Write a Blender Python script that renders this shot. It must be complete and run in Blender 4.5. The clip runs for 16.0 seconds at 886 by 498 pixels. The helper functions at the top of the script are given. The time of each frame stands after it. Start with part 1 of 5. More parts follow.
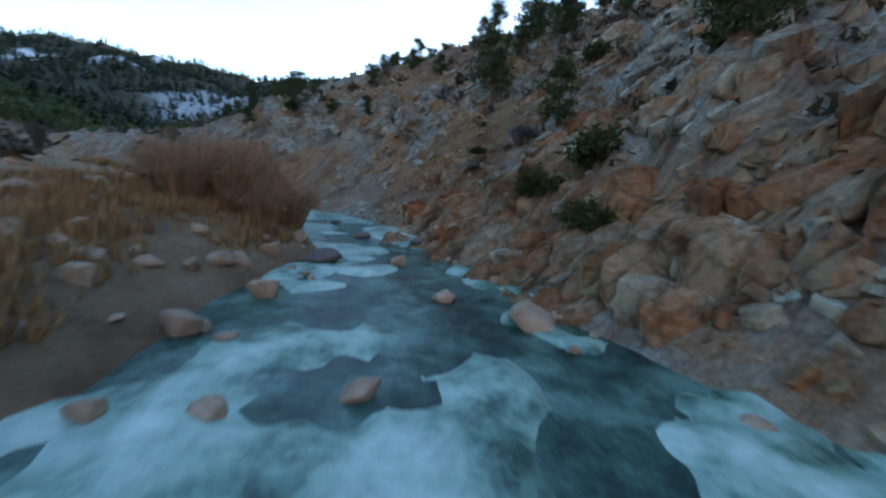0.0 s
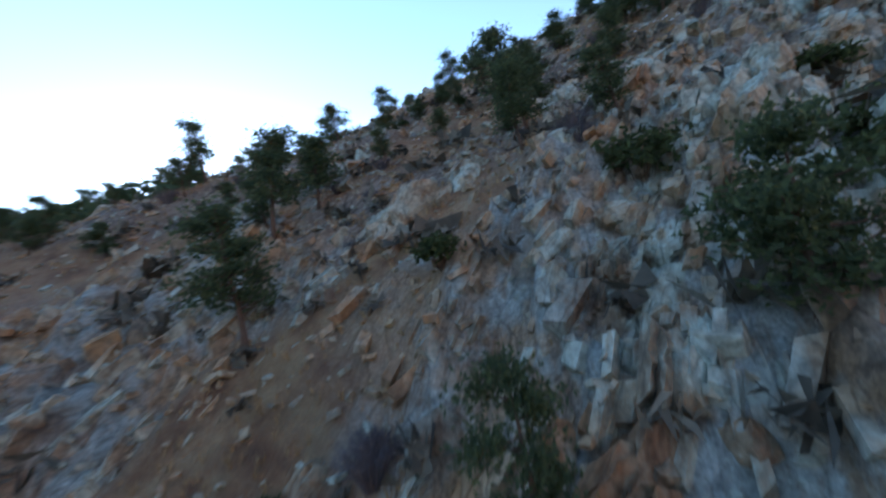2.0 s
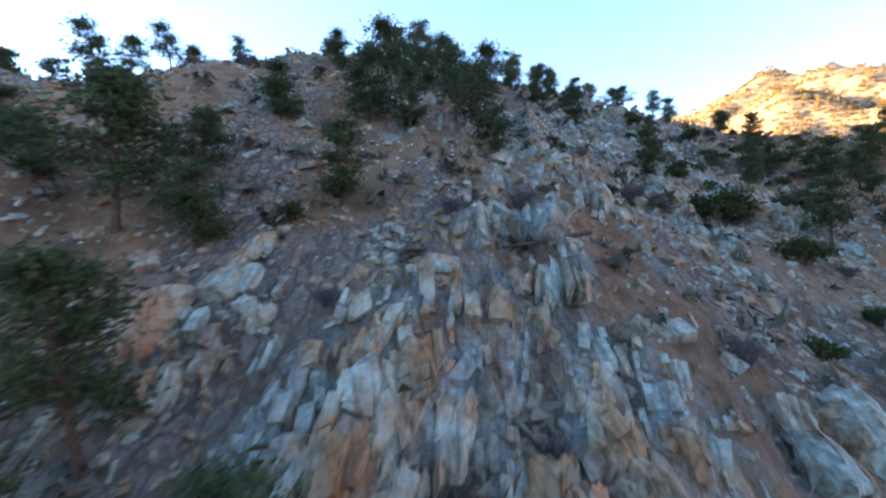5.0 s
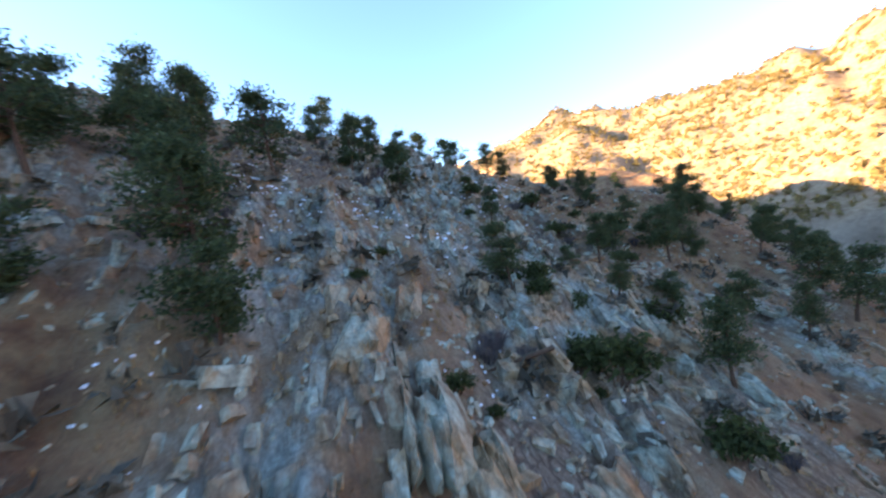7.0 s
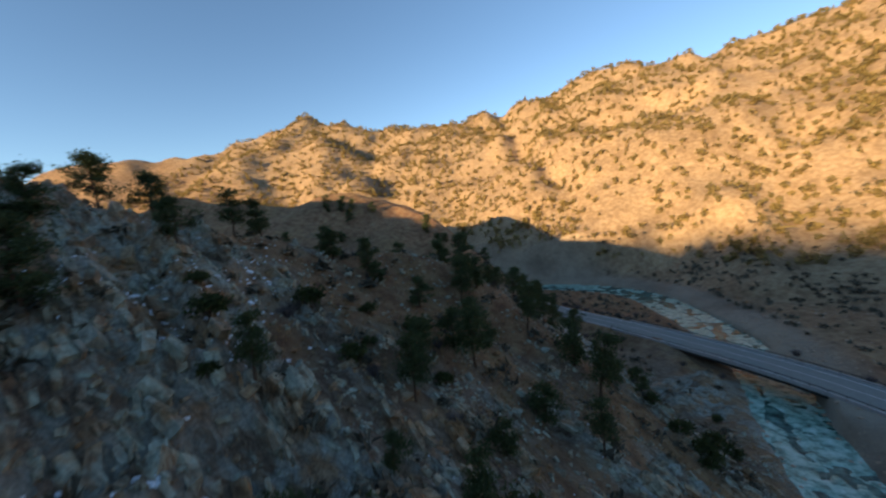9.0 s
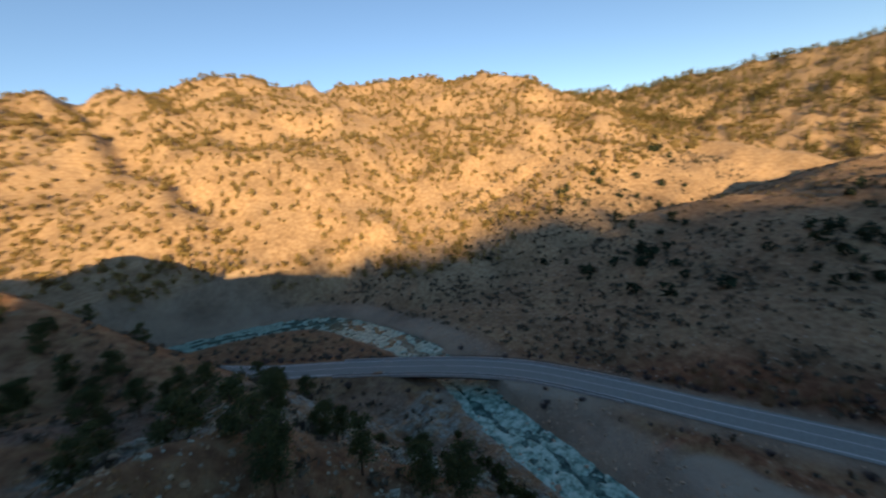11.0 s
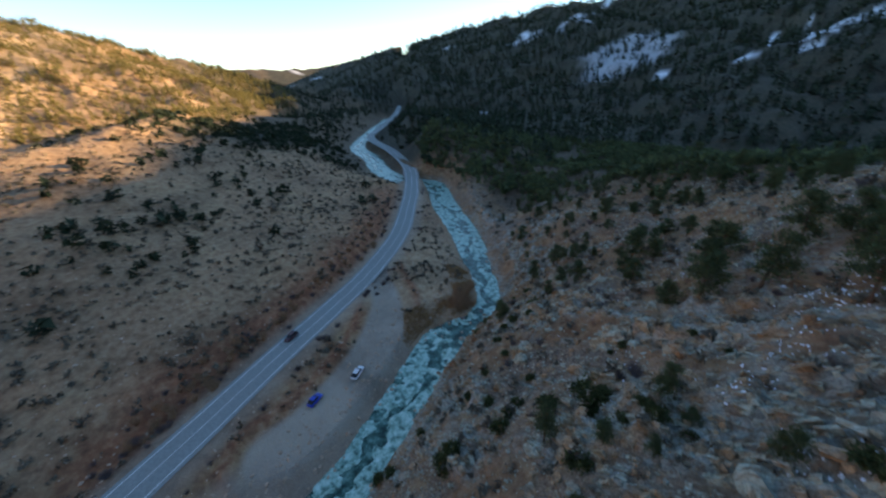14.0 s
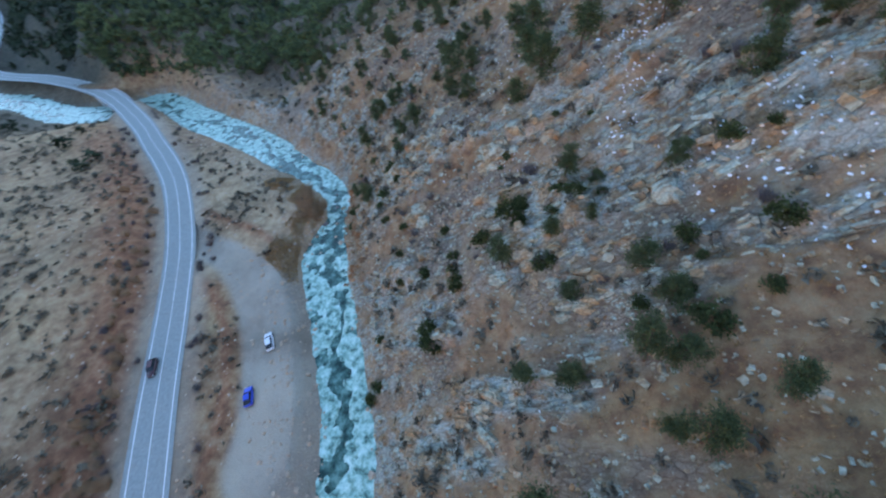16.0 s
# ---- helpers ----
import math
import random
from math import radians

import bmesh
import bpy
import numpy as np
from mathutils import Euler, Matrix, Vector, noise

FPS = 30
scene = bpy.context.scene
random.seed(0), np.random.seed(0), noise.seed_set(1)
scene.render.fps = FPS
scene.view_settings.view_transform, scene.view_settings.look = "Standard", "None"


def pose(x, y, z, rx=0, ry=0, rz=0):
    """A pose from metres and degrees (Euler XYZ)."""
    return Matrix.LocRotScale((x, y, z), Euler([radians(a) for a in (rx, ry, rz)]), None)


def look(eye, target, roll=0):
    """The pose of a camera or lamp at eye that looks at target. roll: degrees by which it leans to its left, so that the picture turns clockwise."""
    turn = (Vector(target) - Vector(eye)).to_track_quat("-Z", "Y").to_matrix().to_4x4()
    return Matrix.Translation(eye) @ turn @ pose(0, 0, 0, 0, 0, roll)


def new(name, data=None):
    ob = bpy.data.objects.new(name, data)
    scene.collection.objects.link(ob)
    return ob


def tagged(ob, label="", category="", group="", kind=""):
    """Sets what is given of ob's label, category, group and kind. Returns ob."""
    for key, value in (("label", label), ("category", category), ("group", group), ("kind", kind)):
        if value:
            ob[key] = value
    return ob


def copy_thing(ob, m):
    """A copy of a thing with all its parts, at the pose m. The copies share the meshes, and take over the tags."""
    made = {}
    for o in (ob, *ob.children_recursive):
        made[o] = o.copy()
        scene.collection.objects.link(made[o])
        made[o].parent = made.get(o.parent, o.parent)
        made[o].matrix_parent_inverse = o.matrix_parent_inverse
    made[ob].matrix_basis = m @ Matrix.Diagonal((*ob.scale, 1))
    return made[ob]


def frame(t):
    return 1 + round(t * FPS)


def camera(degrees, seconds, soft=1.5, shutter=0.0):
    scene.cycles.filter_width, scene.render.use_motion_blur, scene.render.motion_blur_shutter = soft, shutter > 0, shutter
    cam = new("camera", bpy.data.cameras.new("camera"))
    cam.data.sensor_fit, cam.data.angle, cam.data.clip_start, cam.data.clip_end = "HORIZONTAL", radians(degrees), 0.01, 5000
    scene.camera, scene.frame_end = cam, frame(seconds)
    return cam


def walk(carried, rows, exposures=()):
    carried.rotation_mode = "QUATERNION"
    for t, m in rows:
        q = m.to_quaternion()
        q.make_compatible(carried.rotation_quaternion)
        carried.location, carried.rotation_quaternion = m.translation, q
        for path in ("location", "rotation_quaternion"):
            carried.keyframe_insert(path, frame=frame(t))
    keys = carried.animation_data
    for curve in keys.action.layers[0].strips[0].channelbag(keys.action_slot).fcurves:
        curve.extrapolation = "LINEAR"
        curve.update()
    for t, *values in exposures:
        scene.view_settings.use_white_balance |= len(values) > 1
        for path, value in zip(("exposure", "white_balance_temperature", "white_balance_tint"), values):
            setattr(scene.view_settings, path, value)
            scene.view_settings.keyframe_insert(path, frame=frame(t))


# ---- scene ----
cam = camera(101.1, 16.0, soft=2.2, shutter=0.3)
PATH = [
    (0, (3.46, 22.45, 4.04), (6.32, 31.85, 2.18), 4.7),
    (0.5, (4.05, 27.13, 5.33), (8.07, 36.2, 4.09), 1.8),
    (1, (5.12, 31.63, 7.5), (10.33, 40.15, 6.97), -1.5),
    (1.5, (6.26, 35.54, 10.3), (12.92, 42.99, 10.25), -6.5),
    (2, (8.82, 38.21, 13.43), (17.03, 43.91, 13.8), -10.3),
    (2.5, (10.96, 40.21, 16.33), (20.24, 43.91, 16.75), -9.8),
    (3, (13.03, 41.07, 19.04), (22.81, 43.16, 19.09), -7.5),
    (3.5, (15.28, 41.45, 21.54), (25.26, 42.1, 21.32), -3.8),
    (4, (17.43, 41.24, 24.02), (27.42, 40.94, 23.55), -0.9),
    (4.2, (18.42, 41.01, 24.9), (28.39, 40.48, 24.28), 0.0),
    (6.3, (35.41, 29.65, 34.17), (45.13, 27.31, 33.97), -10.9),
    (6.5, (36.77, 28.97, 35.33), (46.3, 25.95, 35.15), -10.8),
    (7, (39.77, 27.52, 37.91), (48.67, 22.96, 37.64), -8.6),
    (7.5, (42.85, 25.5, 40.26), (50.89, 19.57, 39.77), -7.1),
    (8, (45.67, 23.12, 42.55), (52.71, 16.05, 41.9), -6.8),
    (8.2, (46.74, 22.21, 43.28), (53.32, 14.71, 42.59), -6.8),
    (10.3, (64.93, 10.16, 57.77), (63.74, 0.36, 56.18), -5.9),
    (10.5, (66.74, 8.41, 58.92), (64.65, -1.23, 57.25), -6.1),
    (11, (71.61, 3.08, 60.91), (66.77, -5.46, 58.98), -6.3),
    (11.5, (75.28, -2.81, 62.91), (68.09, -9.38, 60.68), -5.2),
    (12, (76.27, -9.83, 65.38), (67.49, -13.9, 62.88), -2.3),
    (12.5, (76.68, -16.37, 67.91), (67.11, -17.49, 65.25), -0.7),
    (13, (75.89, -22.09, 69.33), (66.51, -20.06, 66.55), -1.0),
    (13.5, (73.03, -27.18, 69.63), (64.92, -22.29, 66.4), -2.5),
    (14, (68.3, -30.94, 71.31), (61.84, -24.65, 66.98), -3.7),
    (14.5, (63.93, -34.32, 72.05), (58.93, -27.52, 66.69), -5.6),
    (15, (60.09, -34.59, 72.09), (56.1, -27.94, 65.77), -11.0),
    (15.5, (56.85, -33.37, 71.43), (53.86, -27.01, 64.31), -15.8),
    (16, (53.62, -31.43, 70.52), (51.95, -25.19, 62.88), -16.9),
]
EXPOSURES = [(0, 2.95, 7000, 12), (1.0, 3.05, 6300, 10), (2.0, 3.1, 6500, 16), (4.2, 3.6, 6300, 20), (6.3, 3.6, 6400, 20), (7.0, 3.45, 6400, 18), (8.2, 2.2, 6500, 8),
             (10.3, 1.5, 6800, 10), (12.5, 1.45, 7000, 12), (13.3, 1.35, 7100, 12), (14.0, 2.45, 6500, 12), (14.5, 3.35, 6400, 14), (15.0, 3.65, 6600, 16), (15.5, 3.85, 6900, 16), (16.0, 3.85, 6900, 16)]
walk(cam, [(t, look(eye, target, roll)) for t, eye, target, roll in PATH], EXPOSURES)

# ---- light: low winter sun behind the eastern ridge, clear sky ----
SUN_HEADING, SUN_HEIGHT = 24.0, 10.8
world = bpy.data.worlds.new("sky")
scene.world = world
world.use_nodes = True
wn = world.node_tree
wn.nodes.clear()
sky = wn.nodes.new("ShaderNodeTexSky")
sky.sky_type = 'NISHITA'
sky.sun_disc = False
sky.sun_elevation = radians(SUN_HEIGHT)
sky.sun_rotation = radians(SUN_HEADING)
sky.altitude = 2000
sky.dust_density = 0.3
sky.ozone_density = 1.6
bg = wn.nodes.new("ShaderNodeBackground")
bg.inputs["Strength"].default_value = 0.08
wo = wn.nodes.new("ShaderNodeOutputWorld")
deep = wn.nodes.new("ShaderNodeHueSaturation")
deep.inputs["Saturation"].default_value = 1.06
wn.links.new(sky.outputs[0], deep.inputs["Color"])
wn.links.new(deep.outputs[0], bg.inputs[0])
wn.links.new(bg.outputs[0], wo.inputs[0])
sun = new("sun", bpy.data.lights.new("sun", 'SUN'))
sun.data.energy, sun.data.angle, sun.data.color = 3.7, radians(0.6), (1.0, 0.71, 0.38)
a, e = radians(SUN_HEADING), radians(SUN_HEIGHT)
sun.matrix_world = look((0, 0, 300), (-math.sin(a) * math.cos(e) * 100, -math.cos(a) * math.cos(e) * 100, 300 - math.sin(e) * 100))


# ---- materials ----
def material(name, rough=0.9, metal=0.0):
    m = bpy.data.materials.new(name)
    m.use_nodes = True
    nt = m.node_tree
    b = nt.nodes["Principled BSDF"]
    b.inputs["Roughness"].default_value = rough
    b.inputs["Metallic"].default_value = metal
    b.inputs["Specular IOR Level"].default_value = 0.25
    return m, nt, b


def node(nt, kind, **sets):
    n = nt.nodes.new(kind)
    for k, v in sets.items():
        n.inputs[k.replace("_", " ")].default_value = v
    return n


def coords(nt, stretch=None):
    c = nt.nodes.new("ShaderNodeTexCoord")
    if stretch is None:
        return c.outputs["Object"]
    mp = nt.nodes.new("ShaderNodeMapping")
    mp.inputs["Scale"].default_value = stretch
    nt.links.new(c.outputs["Object"], mp.inputs["Vector"])
    return mp.outputs[0]


def speckle(nt, vec, scale, detail=6, rough=0.6):
    n = node(nt, "ShaderNodeTexNoise", Scale=scale, Detail=detail, Roughness=rough)
    nt.links.new(vec, n.inputs["Vector"])
    return n.outputs["Fac"]


def ramp(nt, fac, *stops):
    r = nt.nodes.new("ShaderNodeValToRGB")
    el = r.color_ramp.elements
    while len(el) < len(stops):
        el.new(0.5)
    for s, (p, c) in zip(el, stops):
        s.position, s.color = p, (*c, 1) if len(c) == 3 else c
    nt.links.new(fac, r.inputs[0])
    return r.outputs[0]


def blend(nt, fac, a, b, mode='MIX'):
    m = nt.nodes.new("ShaderNodeMix")
    m.data_type, m.blend_type = 'RGBA', mode
    for sock, v in ((m.inputs[0], fac), (m.inputs[6], a), (m.inputs[7], b)):
        if isinstance(v, (int, float)):
            sock.default_value = v
        elif isinstance(v, tuple):
            sock.default_value = (*v, 1)
        else:
            nt.links.new(v, sock)
    return m.outputs[2]


def math_node(nt, op, a, b=0.5):
    m = nt.nodes.new("ShaderNodeMath")
    m.operation = op
    m.use_clamp = True
    for sock, v in ((m.inputs[0], a), (m.inputs[1], b)):
        if isinstance(v, (int, float)):
            sock.default_value = v
        else:
            nt.links.new(v, sock)
    return m.outputs[0]


def bump(nt, b, height, strength, dist):
    n = node(nt, "ShaderNodeBump", Strength=strength, Distance=dist)
    nt.links.new(height, n.inputs["Height"])
    nt.links.new(n.outputs[0], b.inputs["Normal"])


def attr(nt, name):
    n = nt.nodes.new("ShaderNodeAttribute")
    n.attribute_name = name
    return n.outputs["Fac"]


def world_coords(nt, stretch=None):
    g = nt.nodes.new("ShaderNodeNewGeometry")
    if stretch is None:
        return g.outputs["Position"]
    mp = nt.nodes.new("ShaderNodeMapping")
    mp.inputs["Scale"].default_value = stretch
    mp.inputs["Rotation"].default_value = (0, 0.6, -0.24)
    nt.links.new(g.outputs["Position"], mp.inputs["Vector"])
    return mp.outputs[0]


def rock_colour(nt, vec, long):
    band = speckle(nt, long, 0.55, 5, 0.65)
    fine = speckle(nt, vec, 3.5, 7, 0.7)
    grey = ramp(nt, band, (0.3, (0.14, 0.095, 0.066)), (0.42, (0.26, 0.20, 0.145)), (0.5, (0.34, 0.35, 0.295)), (0.58, (0.40, 0.42, 0.37)), (0.66, (0.33, 0.25, 0.165)), (0.76, (0.27, 0.165, 0.10)))
    rust = ramp(nt, speckle(nt, vec, 0.28, 5, 0.6), (0.47, (0, 0, 0)), (0.60, (1, 1, 1)))
    c = blend(nt, math_node(nt, 'MULTIPLY', rust, 0.72), grey, (0.36, 0.20, 0.095))
    c = blend(nt, 0.75, c, ramp(nt, fine, (0.3, (0.48, 0.48, 0.48)), (0.7, (1.36, 1.36, 1.36))), 'MULTIPLY')
    cell = nt.nodes.new("ShaderNodeTexVoronoi")
    cell.feature = 'DISTANCE_TO_EDGE'
    cell.inputs["Scale"].default_value = 1.0
    warp = nt.nodes.new("ShaderNodeVectorMath")
    warp.operation = 'ADD'
    wob = node(nt, "ShaderNodeTexNoise", Scale=1.4, Detail=4.0)
    nt.links.new(long, wob.inputs["Vector"])
    nt.links.new(long, warp.inputs[0])
    nt.links.new(wob.outputs["Color"], warp.inputs[1])
    nt.links.new(warp.outputs[0], cell.inputs["Vector"])
    crack = ramp(nt, cell.outputs["Distance"], (0.0, (0.25, 0.25, 0.25)), (0.12, (1, 1, 1)))
    c = blend(nt, 0.5, c, crack, 'MULTIPLY')
    return c, math_node(nt, 'MULTIPLY', fine, crack)


def ground_material():
    m, nt, b = material("ground", 0.95)
    vec = coords(nt)
    long = world_coords(nt, (0.5, 1.3, 0.6))
    rock, fine = rock_colour(nt, vec, long)
    wide = speckle(nt, vec, 0.06, 5, 0.6)
    mid = speckle(nt, vec, 0.45, 6, 0.65)
    grain = speckle(nt, vec, 7.0, 6, 0.75)
    soil = ramp(nt, mid, (0.3, (0.12, 0.06, 0.034)), (0.47, (0.235, 0.128, 0.066)), (0.58, (0.30, 0.178, 0.098)), (0.7, (0.27, 0.21, 0.15)))
    grass = ramp(nt, mid, (0.3, (0.14, 0.08, 0.042)), (0.55, (0.27, 0.17, 0.085)), (0.75, (0.36, 0.25, 0.135)))
    patch = ramp(nt, math_node(nt, 'ADD', math_node(nt, 'MULTIPLY', wide, 0.5), math_node(nt, 'MULTIPLY', mid, 0.5)), (0.48, (0, 0, 0)), (0.6, (1, 1, 1)))
    open_ground = blend(nt, patch, soil, grass)
    scree = ramp(nt, fine, (0.25, (0.11, 0.085, 0.066)), (0.5, (0.235, 0.19, 0.145)), (0.75, (0.37, 0.325, 0.265)))
    gravel = ramp(nt, grain, (0.25, (0.20, 0.165, 0.125)), (0.5, (0.32, 0.275, 0.215)), (0.75, (0.44, 0.385, 0.305)))
    gravel = blend(nt, 0.5, gravel, ramp(nt, wide, (0.35, (0.7, 0.66, 0.62)), (0.65, (1.1, 1.1, 1.1))), 'MULTIPLY')
    sun_grass = ramp(nt, mid, (0.28, (0.20, 0.125, 0.07)), (0.5, (0.33, 0.225, 0.13)), (0.72, (0.44, 0.32, 0.20)))
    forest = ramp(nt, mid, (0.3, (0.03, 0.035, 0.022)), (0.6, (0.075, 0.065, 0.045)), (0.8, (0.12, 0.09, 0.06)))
    snow = (0.72, 0.74, 0.78)
    c = blend(nt, attr(nt, "rock"), open_ground, rock)
    c = blend(nt, attr(nt, "scree"), c, scree)
    c = blend(nt, attr(nt, "meadow"), c, sun_grass)
    cut = ramp(nt, mid, (0.3, (0.11, 0.045, 0.024)), (0.5, (0.235, 0.10, 0.05)), (0.72, (0.33, 0.19, 0.105)))
    c = blend(nt, attr(nt, "cut"), c, cut)
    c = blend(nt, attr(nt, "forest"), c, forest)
    c = blend(nt, attr(nt, "gravel"), c, gravel)
    c = blend(nt, attr(nt, "snow"), c, snow)
    c = blend(nt, 0.8, c, ramp(nt, speckle(nt, vec, 0.035, 8, 0.72), (0.34, (0.55, 0.52, 0.50)), (0.52, (1.0, 1.0, 1.0)), (0.66, (1.2, 1.18, 1.12))), 'MULTIPLY')
    c = blend(nt, 0.55, c, ramp(nt, grain, (0.3, (0.68, 0.68, 0.68)), (0.7, (1.4, 1.4, 1.4))), 'MULTIPLY')
    nt.links.new(c, b.inputs["Base Color"])
    bump(nt, b, math_node(nt, 'ADD', math_node(nt, 'MULTIPLY', fine, 0.6), math_node(nt, 'MULTIPLY', grain, 0.4)), 0.9, 0.25)
    return m


def rock_material(name, tint, rust=0.5):
    m, nt, b = material(name, 0.88)
    vec = world_coords(nt)
    c, fine = rock_colour(nt, vec, world_coords(nt, (0.5, 1.3, 0.6)))
    info = nt.nodes.new("ShaderNodeObjectInfo")
    isl = nt.nodes.new("ShaderNodeNewGeometry")
    rnd = math_node(nt, 'ADD', math_node(nt, 'MULTIPLY', info.outputs["Random"], 0.5), math_node(nt, 'MULTIPLY', isl.outputs["Random Per Island"], 0.5))
    vary = ramp(nt, rnd, (0.08, (0.50, 0.42, 0.36)), (0.3, (0.95, 0.90, 0.82)), (0.5, (1.06, 1.11, 1.02)), (0.68, (1.08, 0.95, 0.78)), (0.9, (1.03, 0.77, 0.58)))
    c = blend(nt, 0.9, c, vary, 'MULTIPLY')
    c = blend(nt, 1.0, c, tint, 'MULTIPLY')
    nt.links.new(c, b.inputs["Base Color"])
    bump(nt, b, fine, 0.8, 0.08)
    return m


def boulder_material(name, lo, hi):
    m, nt, b = material(name, 0.8)
    vec = coords(nt)
    f = speckle(nt, vec, 2.2, 8, 0.7)
    info = nt.nodes.new("ShaderNodeObjectInfo")
    c = ramp(nt, f, (0.3, lo), (0.7, hi))
    c = blend(nt, 0.5, c, ramp(nt, info.outputs["Random"], (0, (0.6, 0.6, 0.62)), (1, (1.15, 1.1, 1.05))), 'MULTIPLY')
    nt.links.new(c, b.inputs["Base Color"])
    bump(nt, b, f, 0.5, 0.1)
    return m


def plain(name, lo, hi, scale, rough=0.8, metal=0.0, bumpy=0.3, dist=0.02, island=None):
    m, nt, b = material(name, rough, metal)
    f = speckle(nt, coords(nt), scale, 6, 0.65)
    c = ramp(nt, f, (0.3, lo), (0.7, hi))
    if island:
        g = nt.nodes.new("ShaderNodeNewGeometry")
        c = blend(nt, 1.0, c, ramp(nt, g.outputs["Random Per Island"], (0, island[0]), (1, island[1])), 'MULTIPLY')
    nt.links.new(c, b.inputs["Base Color"])
    if bumpy:
        bump(nt, b, f, bumpy, dist)
    return m


def leaf(name, lo, hi, scale, island):
    """Needles that let a part of the light through."""
    m = plain(name, lo, hi, scale, 0.75, 0, 0, 0, island)
    nt = m.node_tree
    b = nt.nodes["Principled BSDF"]
    thin = nt.nodes.new("ShaderNodeBsdfTranslucent")
    nt.links.new(b.inputs["Base Color"].links[0].from_socket, thin.inputs[0])
    mix = nt.nodes.new("ShaderNodeMixShader")
    mix.inputs[0].default_value = 0.5
    nt.links.new(b.outputs[0], mix.inputs[1])
    nt.links.new(thin.outputs[0], mix.inputs[2])
    nt.links.new(mix.outputs[0], nt.nodes["Material Output"].inputs[0])
    return m


GROUND = ground_material()
CLIFF = rock_material("cliff_rock", (1.0, 1.0, 1.0))
# cliff rock multiplied darker and browner, for the lowest outcrops above the river
LOW_ROCK = rock_material("low_rock", (0.78, 0.62, 0.53))
PALE = boulder_material("pale_stone", (0.28, 0.19, 0.125), (0.52, 0.40, 0.29))
DARKROCK = boulder_material("dark_stone", (0.10, 0.085, 0.08), (0.24, 0.21, 0.19))
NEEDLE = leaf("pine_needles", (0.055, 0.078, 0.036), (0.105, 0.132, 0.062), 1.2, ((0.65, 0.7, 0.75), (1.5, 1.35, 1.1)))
# sun put into the needle colour: paler copies for the southern and western mountains
NEEDLE_SUNLIT = leaf("sunlit_needles", (0.235, 0.185, 0.075), (0.35, 0.27, 0.12), 0.2, ((0.75, 0.8, 0.8), (1.35, 1.25, 1.1)))
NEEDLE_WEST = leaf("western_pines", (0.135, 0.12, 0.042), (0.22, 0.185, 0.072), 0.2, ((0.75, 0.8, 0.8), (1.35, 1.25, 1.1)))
# dark forest needles, with shade put into the colour for the unlit slopes
NEEDLE_SHADED = plain("shaded_needles", (0.010, 0.019, 0.010), (0.026, 0.038, 0.018), 0.1, 0.85, 0, 0, 0, ((0.6, 0.7, 0.7), (1.5, 1.35, 1.1)))
JUNIPER = leaf("juniper", (0.048, 0.060, 0.024), (0.095, 0.112, 0.042), 1.6, ((0.6, 0.6, 0.6), (1.4, 1.4, 1.2)))
BARK = plain("bark", (0.06, 0.035, 0.022), (0.16, 0.09, 0.055), 6, 0.9, 0, 0.8, 0.05)
TWIG = plain("dry_twigs", (0.21, 0.125, 0.07), (0.40, 0.26, 0.155), 3, 0.9, 0, 0, 0, ((0.6, 0.6, 0.6), (1.4, 1.3, 1.2)))
BRUSH = plain("grey_brush", (0.075, 0.06, 0.06), (0.15, 0.12, 0.115), 3, 0.9, 0, 0, 0, ((0.6, 0.6, 0.6), (1.3, 1.3, 1.3)))
STRAW = plain("dry_grass", (0.26, 0.155, 0.072), (0.46, 0.30, 0.16), 2, 0.9, 0, 0, 0, ((0.6, 0.55, 0.5), (1.3, 1.25, 1.1)))
SNOW = plain("old_snow", (0.68, 0.70, 0.74), (0.82, 0.84, 0.88), 4, 0.6, 0, 0.4, 0.05)
ASPHALT = plain("asphalt", (0.165, 0.185, 0.172), (0.245, 0.265, 0.25), 1.5, 0.85, 0, 0.3, 0.02)
PAINT = plain("road_paint", (0.5, 0.5, 0.48), (0.72, 0.72, 0.70), 5, 0.7, 0, 0)
CONCRETE = plain("concrete", (0.26, 0.25, 0.235), (0.42, 0.40, 0.38), 1.2, 0.85, 0, 0.3, 0.02)
STEEL = plain("girder_steel", (0.035, 0.03, 0.028), (0.07, 0.06, 0.055), 2, 0.7, 0.2, 0.2, 0.01)


# ---- shape of the land ----
RIVER = [(190, -178), (110, -184), (68, -180), (42, -165), (28, -132), (22, -110), (21, -84), (23, -63), (23, -47), (23, -30), (21.5, -17), (18.5, -8), (14.5, 3), (8.4, 19), (5.2, 29),
         (5.6, 37), (5.8, 44), (0.5, 56), (-20, 74), (-45, 94), (-83, 119), (-118, 144), (-146, 140), (-190, 152), (-235, 176), (-330, 225), (-520, 420)]
ROAD = [(260, -158), (170, -164), (115, -153), (90, -137), (71, -121.5), (49, -106.5), (24, -87), (8, -70), (-3, -50), (-12, -30), (-21, -10), (-30, 12), (-41, 36), (-60, 66),
        (-85, 93), (-108, 116), (-152, 152), (-215, 186), (-300, 222), (-350, 275), (-441, 374), (-600, 520)]
ROAD_Z = [9, 8, 7, 6, 5.5, 5.2, 4.8, 4.5, 4.2, 4, 4, 4, 4.2, 4.6, 5.2, 6, 6.6, 7.5, 9, 11, 14, 20]
LOT = [(6, -22), (5.5, -14), (2, -2), (-4, 10), (-13, 22), (-22, 29), (-31, 33), (-41, 38)]
RIDGES = []  # crest lines with their heights, and how steeply the land falls from them
